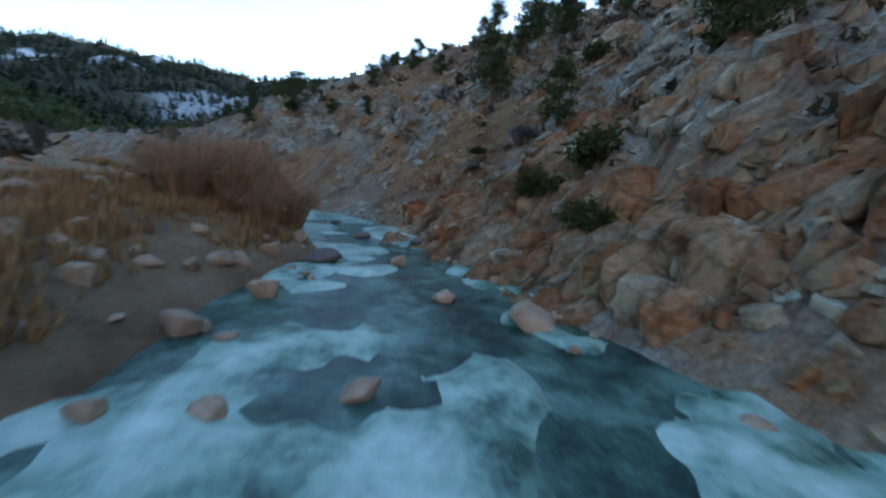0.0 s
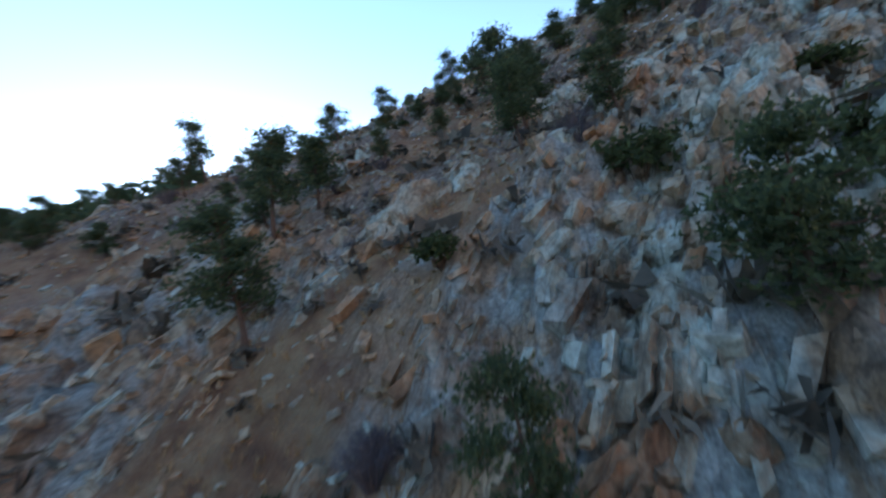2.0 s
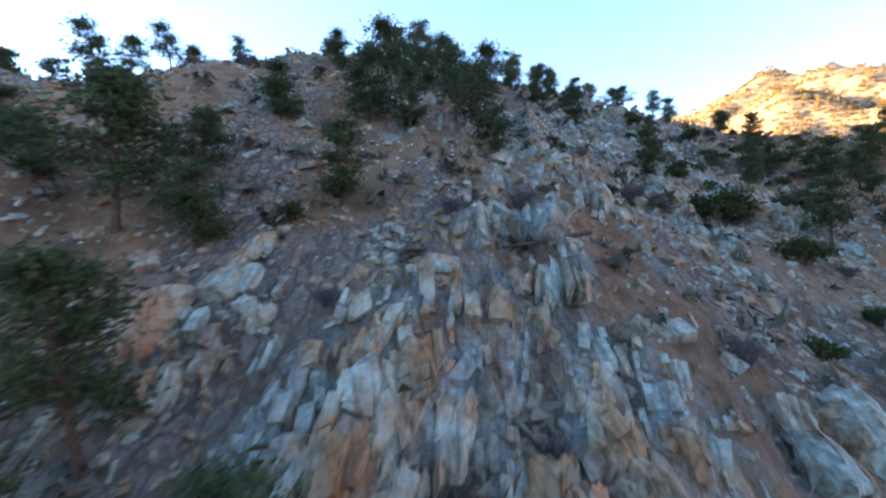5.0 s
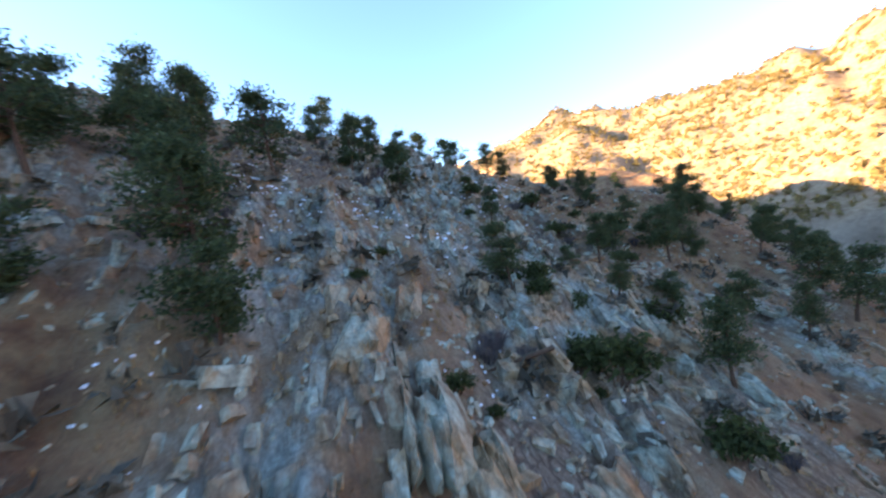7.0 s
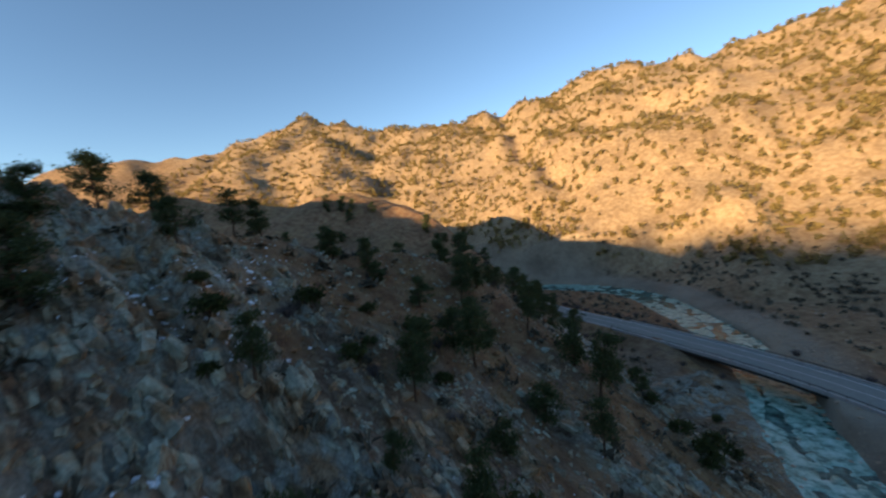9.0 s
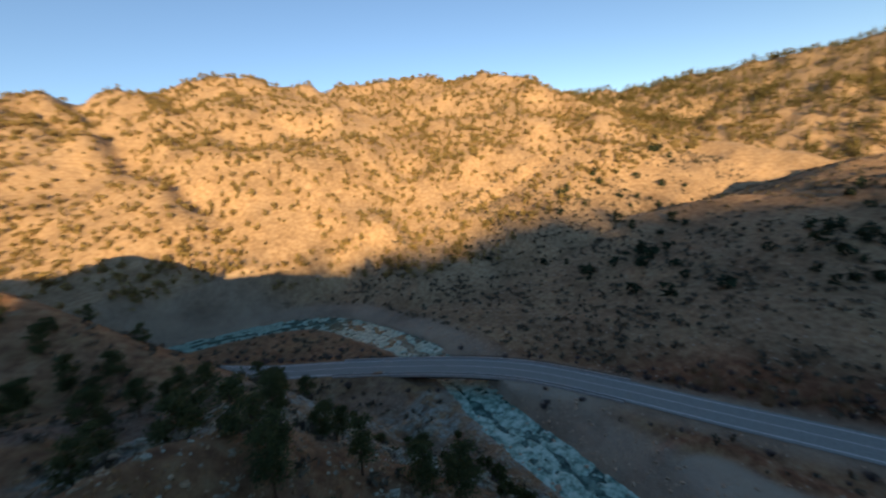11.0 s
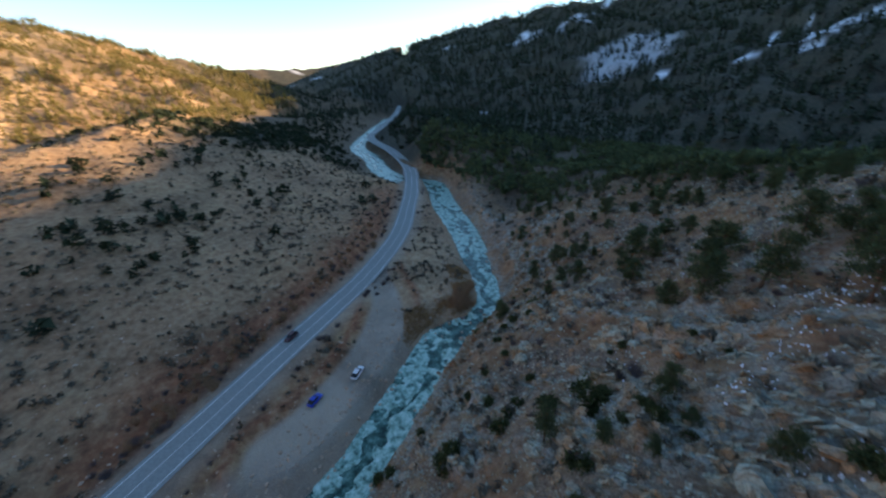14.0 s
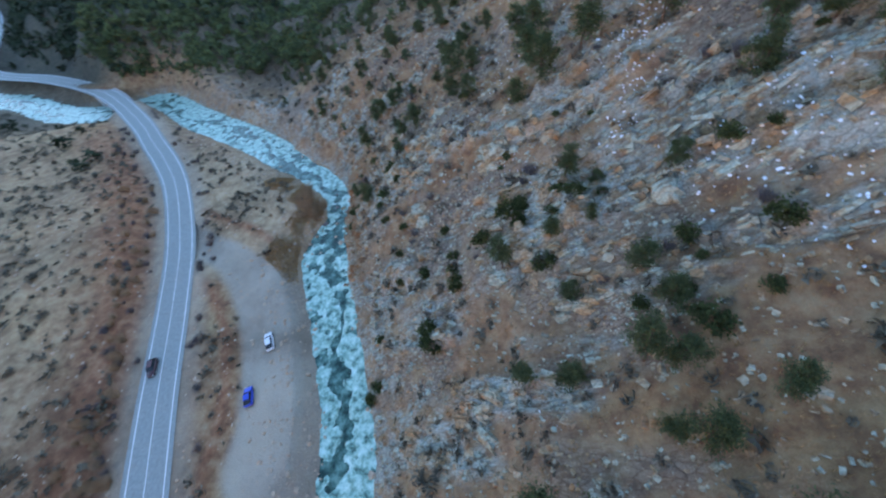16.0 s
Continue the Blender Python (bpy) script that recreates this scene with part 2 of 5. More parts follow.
RIDGES.append(([(-75, 196), (-32, 172), (10, 142), (38, 127), (80, 109), (92, 60), (97, 42), (97, 12), (88, -7), (80, -25), (75, -45), (74, -68), (72, -92), (70, -100)], [9, 15, 26, 36, 45, 56, 63, 58, 50, 44, 35, 28, 22, 17], 0.46))  # rocky hill over the river
RIDGES.append(([(640, -200), (541, -318), (454, -419), (339, -445), (231, -456), (110, -456), (44, -449), (-85, -425), (-160, -385), (-192, -345), (-228, -298), (-255, -240), (-282, -165), (-297, -82)], [145, 158, 205, 164, 162, 166, 178, 174, 170, 164, 144, 106, 68, 42], 0.60))  # sunlit mountain to the south
RIDGES.append(([(-300, -520), (-374, -458), (-480, -402), (-573, -316), (-720, -87), (-793, 215), (-900, 330)], [168, 168, 160, 166, 180, 108, 66], 0.40))  # western mountain
RIDGES.append(([(240, -90), (200, -112), (171, -126), (154, -132), (124, -130), (100, -128), (85, -115), (74, -92)], [66, 62, 57, 54, 45, 34, 23, 20], 0.5))  # spur east of the bridge
RIDGES.append(([(-130, -118), (-202, -41), (-289, 88), (-240, 118), (-200, 140)], [27, 46, 70, 46, 30], 0.24))  # grassy hill west of the road
RIDGES.append(([(-1500, 900), (-1204, 759), (-684, 905), (-458, 938), (-171, 1007), (58, 1021), (400, 950), (800, 700)], [125, 115, 190, 200, 192, 225, 250, 200], 0.34))  # forested mountain to the north
RIDGES.append(([(-3400, 300), (-2390, 804), (-2258, 1128), (-2100, 1700)], [190, 160, 145, 180], 0.3))  # far peaks
RIDGES.append(([(-1900, 250), (-1500, 380), (-1250, 420)], [110, 80, 45], 0.22))  # far foothills
RIDGES.append(([(110, 45), (140, 30), (165, 8), (200, 20), (250, 56), (300, 20), (420, 0), (540, -60), (640, -200)], [58, 62, 66, 68, 92, 92, 84, 90, 120], 0.38))  # unseen ridge behind the rocky hill, added to keep the sun off the eastern spur


def vnoise(x, y, seed=0):
    """Smooth value noise in the plane, from -1 to 1."""
    x0, y0 = np.floor(x), np.floor(y)
    fx, fy = x - x0, y - y0
    fx, fy = fx * fx * fx * (fx * (fx * 6 - 15) + 10), fy * fy * fy * (fy * (fy * 6 - 15) + 10)

    def corner(i, j):
        h = np.sin((x0 + i) * 127.1 + (y0 + j) * 311.7 + seed * 74.7) * 43758.5453
        return 2 * (h - np.floor(h)) - 1

    return (corner(0, 0) * (1 - fx) + corner(1, 0) * fx) * (1 - fy) + (corner(0, 1) * (1 - fx) + corner(1, 1) * fx) * fy


def fbm(x, y, octaves=4, seed=0):
    total, amp = 0, 1.0
    for o in range(octaves):
        total = total + amp * vnoise(x * 2**o, y * 2**o, seed + o)
        amp *= 0.5
    return total / 1.9


def smooth_line(points, steps=5):
    """Catmull-Rom through the points."""
    p = np.array(points, float)
    p = np.vstack([2 * p[0] - p[1], p, 2 * p[-1] - p[-2]])
    out = []
    for i in range(1, len(p) - 2):
        for s in np.linspace(0, 1, steps, endpoint=False):
            a, b, c, d = p[i - 1], p[i], p[i + 1], p[i + 2]
            out.append(0.5 * (2 * b + (c - a) * s + (2 * a - 5 * b + 4 * c - d) * s * s + (3 * b - a - 3 * c + d) * s**3))
    out.append(p[-2])
    return np.array(out)


def to_line(x, y, line):
    """Distance to a line, signed (right of its run is positive), and the place along it as a fractional index."""
    best, side, where = np.full(x.shape, 1e9), np.zeros(x.shape), np.zeros(x.shape)
    for i in range(len(line) - 1):
        (ax, ay), (bx, by) = line[i][:2], line[i + 1][:2]
        dx, dy = bx - ax, by - ay
        t = np.clip(((x - ax) * dx + (y - ay) * dy) / (dx * dx + dy * dy), 0, 1)
        ox, oy = x - ax - t * dx, y - ay - t * dy
        d = np.hypot(ox, oy)
        near = d < best
        best = np.where(near, d, best)
        side = np.where(near, np.sign(ox * dy - oy * dx), side)
        where = np.where(near, i + t, where)
    return best, side, where


def smin(a, b, k):
    h = np.clip(0.5 + 0.5 * (b - a) / k, 0, 1)
    return b * (1 - h) + a * h - k * h * (1 - h)


def step(a, b, v):
    t = np.clip((v - a) / (b - a), 0, 1)
    return t * t * (3 - 2 * t)


RIVER_LINE, ROAD_LINE, LOT_LINE = smooth_line(RIVER), smooth_line(ROAD), smooth_line(LOT)
ROAD_HEIGHT = np.interp(np.arange(len(ROAD_LINE)) / 5, np.arange(len(ROAD_Z)), ROAD_Z)
HALF_RIVER = np.interp(np.arange(len(RIVER_LINE)) / 5, [0, 7, 11, 13, 14, 15, 16, 17, 18, 20, 26], [6.5, 6, 5.2, 5.8, 6.5, 4.8, 3.7, 4.0, 5.2, 7, 8])
ROAD_HALF = 4.7


def land(x, y):
    """Height of the ground and the masks of its covers, for arrays of places."""
    x, y = np.asarray(x, float), np.asarray(y, float)
    rd, rs, rw = to_line(x, y, RIVER_LINE)
    half = np.interp(rw, np.arange(len(HALF_RIVER)), HALF_RIVER) + 0.7 * fbm(x / 5, y / 5, 3, 3)
    d = rd - half
    right = rs > 0
    qd, qs, qw = to_line(x, y, ROAD_LINE)
    road_z = np.interp(qw, np.arange(len(ROAD_HEIGHT)), ROAD_HEIGHT)
    ld, _, _ = to_line(x, y, LOT_LINE)
    high = np.full(x.shape, 3.0) + 12 * step(150, 500, np.hypot(x - 40, y))
    for line, hs, k in RIDGES:
        wob = 1 + 0.10 * fbm(x / 90, y / 90, 3, 11)
        for i in range(len(line) - 1):
            cd, _, cw = to_line(x, y, line[i:i + 2])
            crest = (hs[i] + (hs[i + 1] - hs[i]) * cw) * (1 + 0.03 * vnoise(x / 25, y / 25, 5))
            high = np.maximum(high, crest - k * wob * np.maximum(cd - 3, 0))
    # right bank: the steep slope straight out of the water; left: bank, flat, road, cut and hill
    rise = np.interp(d, [-2, 0, 2, 5, 10, 20, 30, 40, 50, 60, 75, 120, 400], [-1.0, 0.1, 1.7, 5, 10, 17.5, 24.5, 31, 38, 45, 55, 85, 260])
    far_valley = step(-70, -110, y) + step(-160, -230, x)
    rise_flat = np.interp(d, [-2, 0, 3, 12, 25, 45, 100, 300], [-1.0, 0.1, 1.2, 2.6, 6, 18, 80, 420])
    rise = rise * (1 - np.clip(far_valley, 0, 1)) + rise_flat * np.clip(far_valley, 0, 1)
    foot = np.interp(y, [-150, -124, -98, -79, -69, -58, -53, -40, -28], [92, 72, 60, 50, 46, 43, 40, 33, 24])
    spur = np.interp(d, [-2, 0, 3, 12, 40], [-1.0, 0.1, 1.2, 2.4, 3.2]) + 0.85 * np.maximum(x - foot - 1, 0)
    by_spur = step(-26, -44, y) * step(-178, -155, y)
    rise = rise * (1 - by_spur) + spur * by_spur
    flat = np.interp(d, [-2, 0, 1.5, 4, 9, 14], [-1.0, 0.05, 1.0, 2.1, 2.8, 3.0])
    dq = qd - ROAD_HALF
    beyond = road_z + np.interp(dq, [0, 1.5, 3, 7, 30, 60, 100, 150, 200, 250, 500], [-0.35, -0.5, 0.2, 3.2, 7, 13, 22, 38, 65, 140, 500])
    beyond = np.minimum(beyond, np.interp(d, [-2, 0, 3, 12, 25, 45, 200], [-1.0, 0.1, 1.2, 2.6, 9, 22, 320]))
    hither = flat + (road_z - 0.3 - flat) * step(9, 1.0, dq)
    west = (qs < 0) & ~right
    low = np.where(right, rise, np.where(west, beyond, np.where(d < 0, flat, hither)))
    z = smin(high, low + 300 * step(-192, -240, y), np.where(right, 3.0, 1.0))
    z = np.where(d < 6, low, z * step(6, 12, d) + low * (1 - step(6, 12, d)))
    # the road's own bed, except where the bridge carries it over the river
    bed = step(8.0, 0.3, dq) * step(3, 10, d)
    bed = np.where(right, bed * step(4, 14, d), bed)
    z = z * (1 - bed) + (road_z - 0.12 - 0.25 * step(0, 3, dq)) * bed
    lot = step(7.5 - 2.5 * step(18, 32, y), 5.0 - 2 * step(18, 32, y), ld) * step(1.0, 4.5, d) * ~right
    z = z * (1 - lot) + (3.0 + 0.05 * vnoise(x / 3, y / 3, 8)) * lot
    berm = np.exp(-((ld - 9.6) / 1.5) ** 2) * ~right * ~west * step(1, 4, dq) * step(5, 10, d)
    z = z + 0.7 * berm
    z = np.where((d < 1.0) & ((y < -105) | (x < -20)), np.minimum(z, -1.2), z)
    # covers and relief
    hill = right * step(0.5, 5, d) * (1 - np.clip(far_valley, 0, 1)) * step(150, 60, np.abs(x - 45)) * step(170, 110, np.abs(y - 20))
    u, v = x * 0.97 - y * 0.24, y * 0.97 + x * 0.24
    strata = 1 - np.abs(vnoise(u / 16, v / 3.4, 21))
    strata2 = 1 - np.abs(vnoise(u / 7, v / 1.5, 25))
    crag = step(-0.12, 0.22, fbm(u / 20, v / 8, 3, 31) - 0.12 + 0.36 * step(26, 8, d) * step(165, 135, y) - 0.14 * step(40, 56, y) * step(14, 24, d) - 0.12 * step(22, 30, d) * step(6, 14, y) + 0.1 * step(20, 8, y) * step(12, 24, d) + 0.55 * np.exp(-(((x - 30) / 14) ** 2 + ((y - 36) / 9) ** 2)))
    crag = crag * hill
    z = z + hill * (1.3 * fbm(x / 14, y / 14, 3, 41) * step(4, 14, d) + 0.5 * fbm(x / 3.5, y / 3.5, 3, 43))
    z = z + crag * ((strata**2 - 0.45) * 2.2 + (strata2**3 - 0.35) * 1.5 + 0.5 * vnoise(u / 1.3, v / 1.3, 27))
    other = (1 - hill) * step(3, 12, np.where(right, d, dq)) * (1 - lot) * (1 - bed) * step(2, 8, d)
    z = z + other * (0.45 * fbm(x / 6, y / 6, 3, 51) + 1.2 * fbm(x / 22, y / 22, 3, 52) * step(4, 20, dq) + np.clip(z - 6, 0, 120) * (0.07 * fbm(x / 70, y / 70, 3, 53) + 0.055 * (1 - 2 * np.abs(fbm(x / 42, y / 60, 3, 57))) + 0.03 * fbm(x / 26, y / 26, 2, 59)))
    gd = np.minimum(to_line(x, y, [(172, -452), (140, -380), (112, -318), (88, -262)])[0], to_line(x, y, [(205, -440), (165, -392), (140, -380)])[0])
    gully = np.exp(-((gd + 5 * fbm(x / 20, y / 20, 2, 63)) / 9) ** 2)
    z = z - 11 * gully * step(14, 40, z)
    scree = hill * (1 - crag) * step(-0.15, 0.35, fbm(u / 13, v / 9, 3, 61)) * 0.85 * step(160, 120, y)
    south = step(-120, -190, y + 0.25 * x) * step(2, 10, z)
    meadow = np.clip(np.where(west, step(6, 25, dq) * 0.5, (~right) * step(-0.3, 0.8, d) * step(16, 26, y) * step(90, 70, y) * 0.9) + south, 0, 1)
    craggy = south * step(0.1, 0.5, fbm(x / 60, y / 60, 4, 71) + 0.7 * step(120, 330, x))
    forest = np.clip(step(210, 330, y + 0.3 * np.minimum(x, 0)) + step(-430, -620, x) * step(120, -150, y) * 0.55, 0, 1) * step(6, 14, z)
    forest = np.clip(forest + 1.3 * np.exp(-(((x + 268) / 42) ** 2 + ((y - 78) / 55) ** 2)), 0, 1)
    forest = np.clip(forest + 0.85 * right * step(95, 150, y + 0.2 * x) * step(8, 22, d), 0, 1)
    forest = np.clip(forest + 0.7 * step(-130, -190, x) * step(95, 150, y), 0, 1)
    # sunlight painted in: less dark forest floor colour on the lit western slope
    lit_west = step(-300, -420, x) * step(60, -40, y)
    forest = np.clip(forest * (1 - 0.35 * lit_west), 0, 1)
    snow = step(0.56, 0.62, fbm(x / 70, y / 90, 3, 81) + 0.25 * vnoise(x / 14, y / 14, 83)) * step(300, 450, y) * 0.95
    snow = snow + 0.45 * step(0.38, 0.62, np.exp(-(((x + 175) / 72) ** 2 + ((y - 660) / 110) ** 2)) + 0.3 * fbm(x / 40, y / 40, 3, 85))
    gravel = np.clip(lot + step(6, 1, dq) * ~right * 0.6 + step(16, 8, d) * ~right * (0.12 + 0.6 * step(26, 16, y)), 0, 1)
    rock = np.clip(crag + 0.7 * gully + craggy * 0.5 + step(4, 0, d) * right * 0.8, 0, 1)
    cut = np.clip(west * step(2.0, 4.0, dq) * step(24, 8, dq + 6 * fbm(x / 9, y / 9, 3, 97)) * step(-70, -40, y) * step(130, 70, y) + 0.9 * berm, 0, 1)
    return z, dict(cut=cut, rock=rock, scree=scree, meadow=meadow, forest=forest, gravel=gravel, snow=np.clip(snow, 0, 1)), d, right, dq, qs, hill, crag


def ground_z(x, y):
    """Height of the ground sheet at one place."""
    i, j = int(np.searchsorted(xs, x)) - 1, int(np.searchsorted(ys, y)) - 1
    u, v = (x - xs[i]) / (xs[i + 1] - xs[i]), (y - ys[j]) / (ys[j + 1] - ys[j])
    g = gz.reshape(gx.shape)
    return float((g[j, i] * (1 - u) + g[j, i + 1] * u) * (1 - v) + (g[j + 1, i] * (1 - u) + g[j + 1, i + 1] * u) * v)


def spread(lo, hi, stepsize, low_end, high_end, growth):
    mid = list(np.arange(lo, hi, stepsize))
    s, v, up = stepsize, mid[-1], []
    while v < high_end:
        s = min(s * growth, 90)
        v += s
        up.append(v)
    s, v, down = stepsize, mid[0], []
    while v > low_end:
        s = min(s * growth, 90)
        v -= s
        down.append(v)
    return np.array(down[::-1] + mid + up)


def mesh_object(name, verts, faces, mat, parent=None, smooth=True, masks=None):
    me = bpy.data.meshes.new(name)
    verts, faces = np.asarray(verts, np.float32), np.asarray(faces, np.int32)
    me.vertices.add(len(verts))
    me.vertices.foreach_set("co", verts.ravel())
    me.loops.add(faces.size)
    me.loops.foreach_set("vertex_index", faces.ravel())
    me.polygons.add(len(faces))
    me.polygons.foreach_set("loop_start", np.arange(0, faces.size, faces.shape[1], dtype=np.int32))
    me.update(calc_edges=True)
    me.polygons.foreach_set("use_smooth", np.full(len(faces), smooth))
    for key, values in (masks or {}).items():
        me.attributes.new(key, 'FLOAT', 'POINT').data.foreach_set("value", np.asarray(values, np.float32))
    me.materials.append(mat)
    ob = new(name, me)
    if parent:
        ob.parent = parent
    return ob


def grid_faces(nx, ny):
    i = np.arange(nx * ny).reshape(ny, nx)
    return np.stack([i[:-1, :-1], i[:-1, 1:], i[1:, 1:], i[1:, :-1]], -1).reshape(-1, 4)


xs = spread(-16, 104, 0.66, -4200, 2600, 1.031)
ys = spread(-112, 128, 0.66, -2600, 4200, 1.031)
gx, gy = np.meshgrid(xs, ys)
gz, covers, *_ = land(gx.ravel(), gy.ravel())
ground = mesh_object("ground", np.column_stack([gx.ravel(), gy.ravel(), gz]), grid_faces(len(xs), len(ys)), GROUND, None, True, covers)
tagged(ground, "rocky canyon slopes with dry grass, scree and gravel flats", "ground", kind="structure")


# ---- helpers for things ----
def part(name, bm, mat, parent, label="", smooth=False):
    me = bpy.data.meshes.new(name)
    bm.normal_update()
    bm.to_mesh(me)
    bm.free()
    if smooth:
        me.polygons.foreach_set("use_smooth", np.full(len(me.polygons), True))
    me.materials.append(mat)
    ob = new(name, me)
    ob.parent = parent
    if label:
        tagged(ob, label)
    return ob


def box(bm, sx, sy, sz, m=None, bevel=0.0):
    r = bmesh.ops.create_cube(bm, size=1, matrix=(m or Matrix()) @ Matrix.Diagonal((sx, sy, sz, 1)))
    if bevel:
        edges = list({e for v in r["verts"] for e in v.link_edges})
        bmesh.ops.bevel(bm, geom=edges, offset=bevel, segments=2, affect='EDGES', profile=0.6)
    return r["verts"]


def tube(verts, faces, points, radii, sides=6):
    """Adds a tapered limb along points to lists."""
    base = len(verts)
    pts = [Vector(p) for p in points]
    for i, p in enumerate(pts):
        ahead = (pts[min(i + 1, len(pts) - 1)] - pts[max(i - 1, 0)]).normalized()
        q = ahead.to_track_quat('Z', 'Y')
        for k in range(sides):
            an = 2 * math.pi * k / sides
            verts.append(p + q @ Vector((math.cos(an) * radii[i], math.sin(an) * radii[i], 0)))
    for i in range(len(pts) - 1):
        for k in range(sides):
            faces.append((base + i * sides + k, base + i * sides + (k + 1) % sides, base + (i + 1) * sides + (k + 1) % sides, base + (i + 1) * sides + k))


def from_lists(name, verts, faces, mat, parent, label=""):
    me = bpy.data.meshes.new(name)
    me.from_pydata([tuple(v) for v in verts], [], faces)
    me.update()
    me.materials.append(mat)
    ob = new(name, me)
    ob.parent = parent
    if label:
        tagged(ob, label)
    return ob


# ---- river: water under broken ice ----
def water_material():
    m, nt, b = material("river_water", 0.08)
    vec = coords(nt)
    c = ramp(nt, speckle(nt, vec, 0.45, 6, 0.65), (0.38, (0.012, 0.034, 0.028)), (0.5, (0.04, 0.10, 0.08)), (0.62, (0.12, 0.23, 0.19)))
    nt.links.new(c, b.inputs["Base Color"])
    b.inputs["Specular IOR Level"].default_value = 0.22
    bump(nt, b, speckle(nt, vec, 2.5, 5), 0.6, 0.15)
    return m


def ice_material():
    m, nt, b = material("river_ice", 0.35)
    vec = coords(nt)
    f = speckle(nt, vec, 0.55, 7, 0.68)
    c = ramp(nt, f, (0.36, (0.03, 0.075, 0.06)), (0.44, (0.13, 0.26, 0.20)), (0.53, (0.29, 0.46, 0.38)), (0.68, (0.50, 0.66, 0.60)))
    nt.links.new(c, b.inputs["Base Color"])
    b.inputs["Specular IOR Level"].default_value = 0.4
    b.inputs["Subsurface Weight"].default_value = 0.0
    bump(nt, b, speckle(nt, vec, 1.6, 6), 0.35, 0.15)
    return m


WATER, ICE = water_material(), ice_material()


def strip(line, offsets, height):
    """Vertices of a sheet along a line at the given offsets to its right."""
    p = np.asarray(line)[:, :2]
    run = np.gradient(p, axis=0)
    run /= np.linalg.norm(run, axis=1)[:, None]
    side = np.column_stack([run[:, 1], -run[:, 0]])
    v = p[:, None] + side[:, None] * np.asarray(offsets)[None, :, None]
    return v


def resample(line, spacing):
    line = np.asarray(line, float)
    s = np.r_[0, np.cumsum(np.hypot(*np.diff(line[:, :2], axis=0).T))]
    k = np.arange(0, s[-1], spacing)
    return np.column_stack([np.interp(k, s, line[:, c]) for c in range(line.shape[1])])


fine_river = resample(smooth_line(RIVER, 12), 0.45)
offs = np.linspace(-11, 11, 56)
rv = strip(fine_river, offs, 0)
water = mesh_object("water", np.concatenate([rv.reshape(-1, 2), np.full((rv.shape[0] * rv.shape[1], 1), -0.12)], 1), grid_faces(len(offs), len(fine_river)), WATER)
tagged(water, "dark green river water between ice sheets", "river", kind="structure")
fine_river = resample(smooth_line(RIVER, 12), 0.34)
offs = np.linspace(-10.5, 10.5, 66)
rv = strip(fine_river, offs, 0)
rx, ry = rv[..., 0].ravel(), rv[..., 1].ravel()
along = np.repeat(np.arange(len(fine_river)) * 0.34, len(offs))
across = np.tile(offs, len(fine_river))
lead = np.exp(-((across - 2.2 * np.sin(along / 17) - 1.6 * vnoise(along / 6, along * 0, 7)) / (1.1 + 0.7 * vnoise(along / 9, along * 0, 9))) ** 2)
open_water = 0.56 * lead + 0.78 * fbm(rx / 2.4, ry / 2.4, 3, 17) + 0.12 * fbm(rx / 0.9, ry / 0.9, 2, 18) + 0.2 * vnoise(along / 14, along * 0, 19)
ice_h = np.clip((0.19 - open_water) * 0.9, -0.4, 0.16) - 0.10 + 0.03 * fbm(rx / 1.6, ry / 1.6, 3, 23)
ice = mesh_object("river_ice", np.column_stack([rx, ry, ice_h]), grid_faces(len(offs), len(fine_river)), ICE)
tagged(ice, "pale turquoise river ice broken by dark open channels", "ice", kind="stuff")


# ---- road, bridge ----
road_fine = resample(np.column_stack([ROAD_LINE, ROAD_HEIGHT]), 1.5)
cross = np.array([-4.7, -3.9, -3.65, -0.1, 0.1, 3.65, 3.9, 4.7])
sv = strip(road_fine, cross, 0)
crown = 0.06 - 0.012 * np.abs(cross)
road_v = np.concatenate([sv, (road_fine[:, 2][:, None] + crown[None])[..., None]], -1)
road = mesh_object("road", road_v.reshape(-1, 3), grid_faces(len(cross), len(road_fine)), ASPHALT)
tagged(road, "two-lane grey asphalt canyon road with white edge lines", "road", kind="structure")
for nm, lo, hi in (("edge_line", -3.75, -3.55), ("edge_line", 3.55, 3.75), ("centre_line", -0.07, 0.07)):
    lv = strip(road_fine, [lo, hi], 0)
    lz = road_fine[:, 2][:, None] + 0.06 - 0.012 * np.abs(np.array([lo, hi]))[None] + 0.012
    ob = mesh_object(nm, np.concatenate([lv, lz[..., None]], -1).reshape(-1, 3), grid_faces(2, len(road_fine)), PAINT, road)


def profile_along(name, line, lo, hi, top, bottom, mat, parent):
    """A closed bar along a line between two offsets, with top and bottom heights over the line."""
    a = strip(line, [lo, hi, hi, lo], 0)
    z = line[:, 2][:, None] + np.array([top, top, bottom, bottom])[None]
    v = np.concatenate([a, z[..., None]], -1).reshape(-1, 3)
    n = len(line)
    faces = [(i * 4 + k, i * 4 + (k + 1) % 4, i * 4 + 4 + (k + 1) % 4, i * 4 + 4 + k) for i in range(n - 1) for k in range(4)]
    faces += [(0, 3, 2, 1), ((n - 1) * 4, (n - 1) * 4 + 1, (n - 1) * 4 + 2, (n - 1) * 4 + 3)]
    return mesh_object(name, v, faces, mat, parent, False)


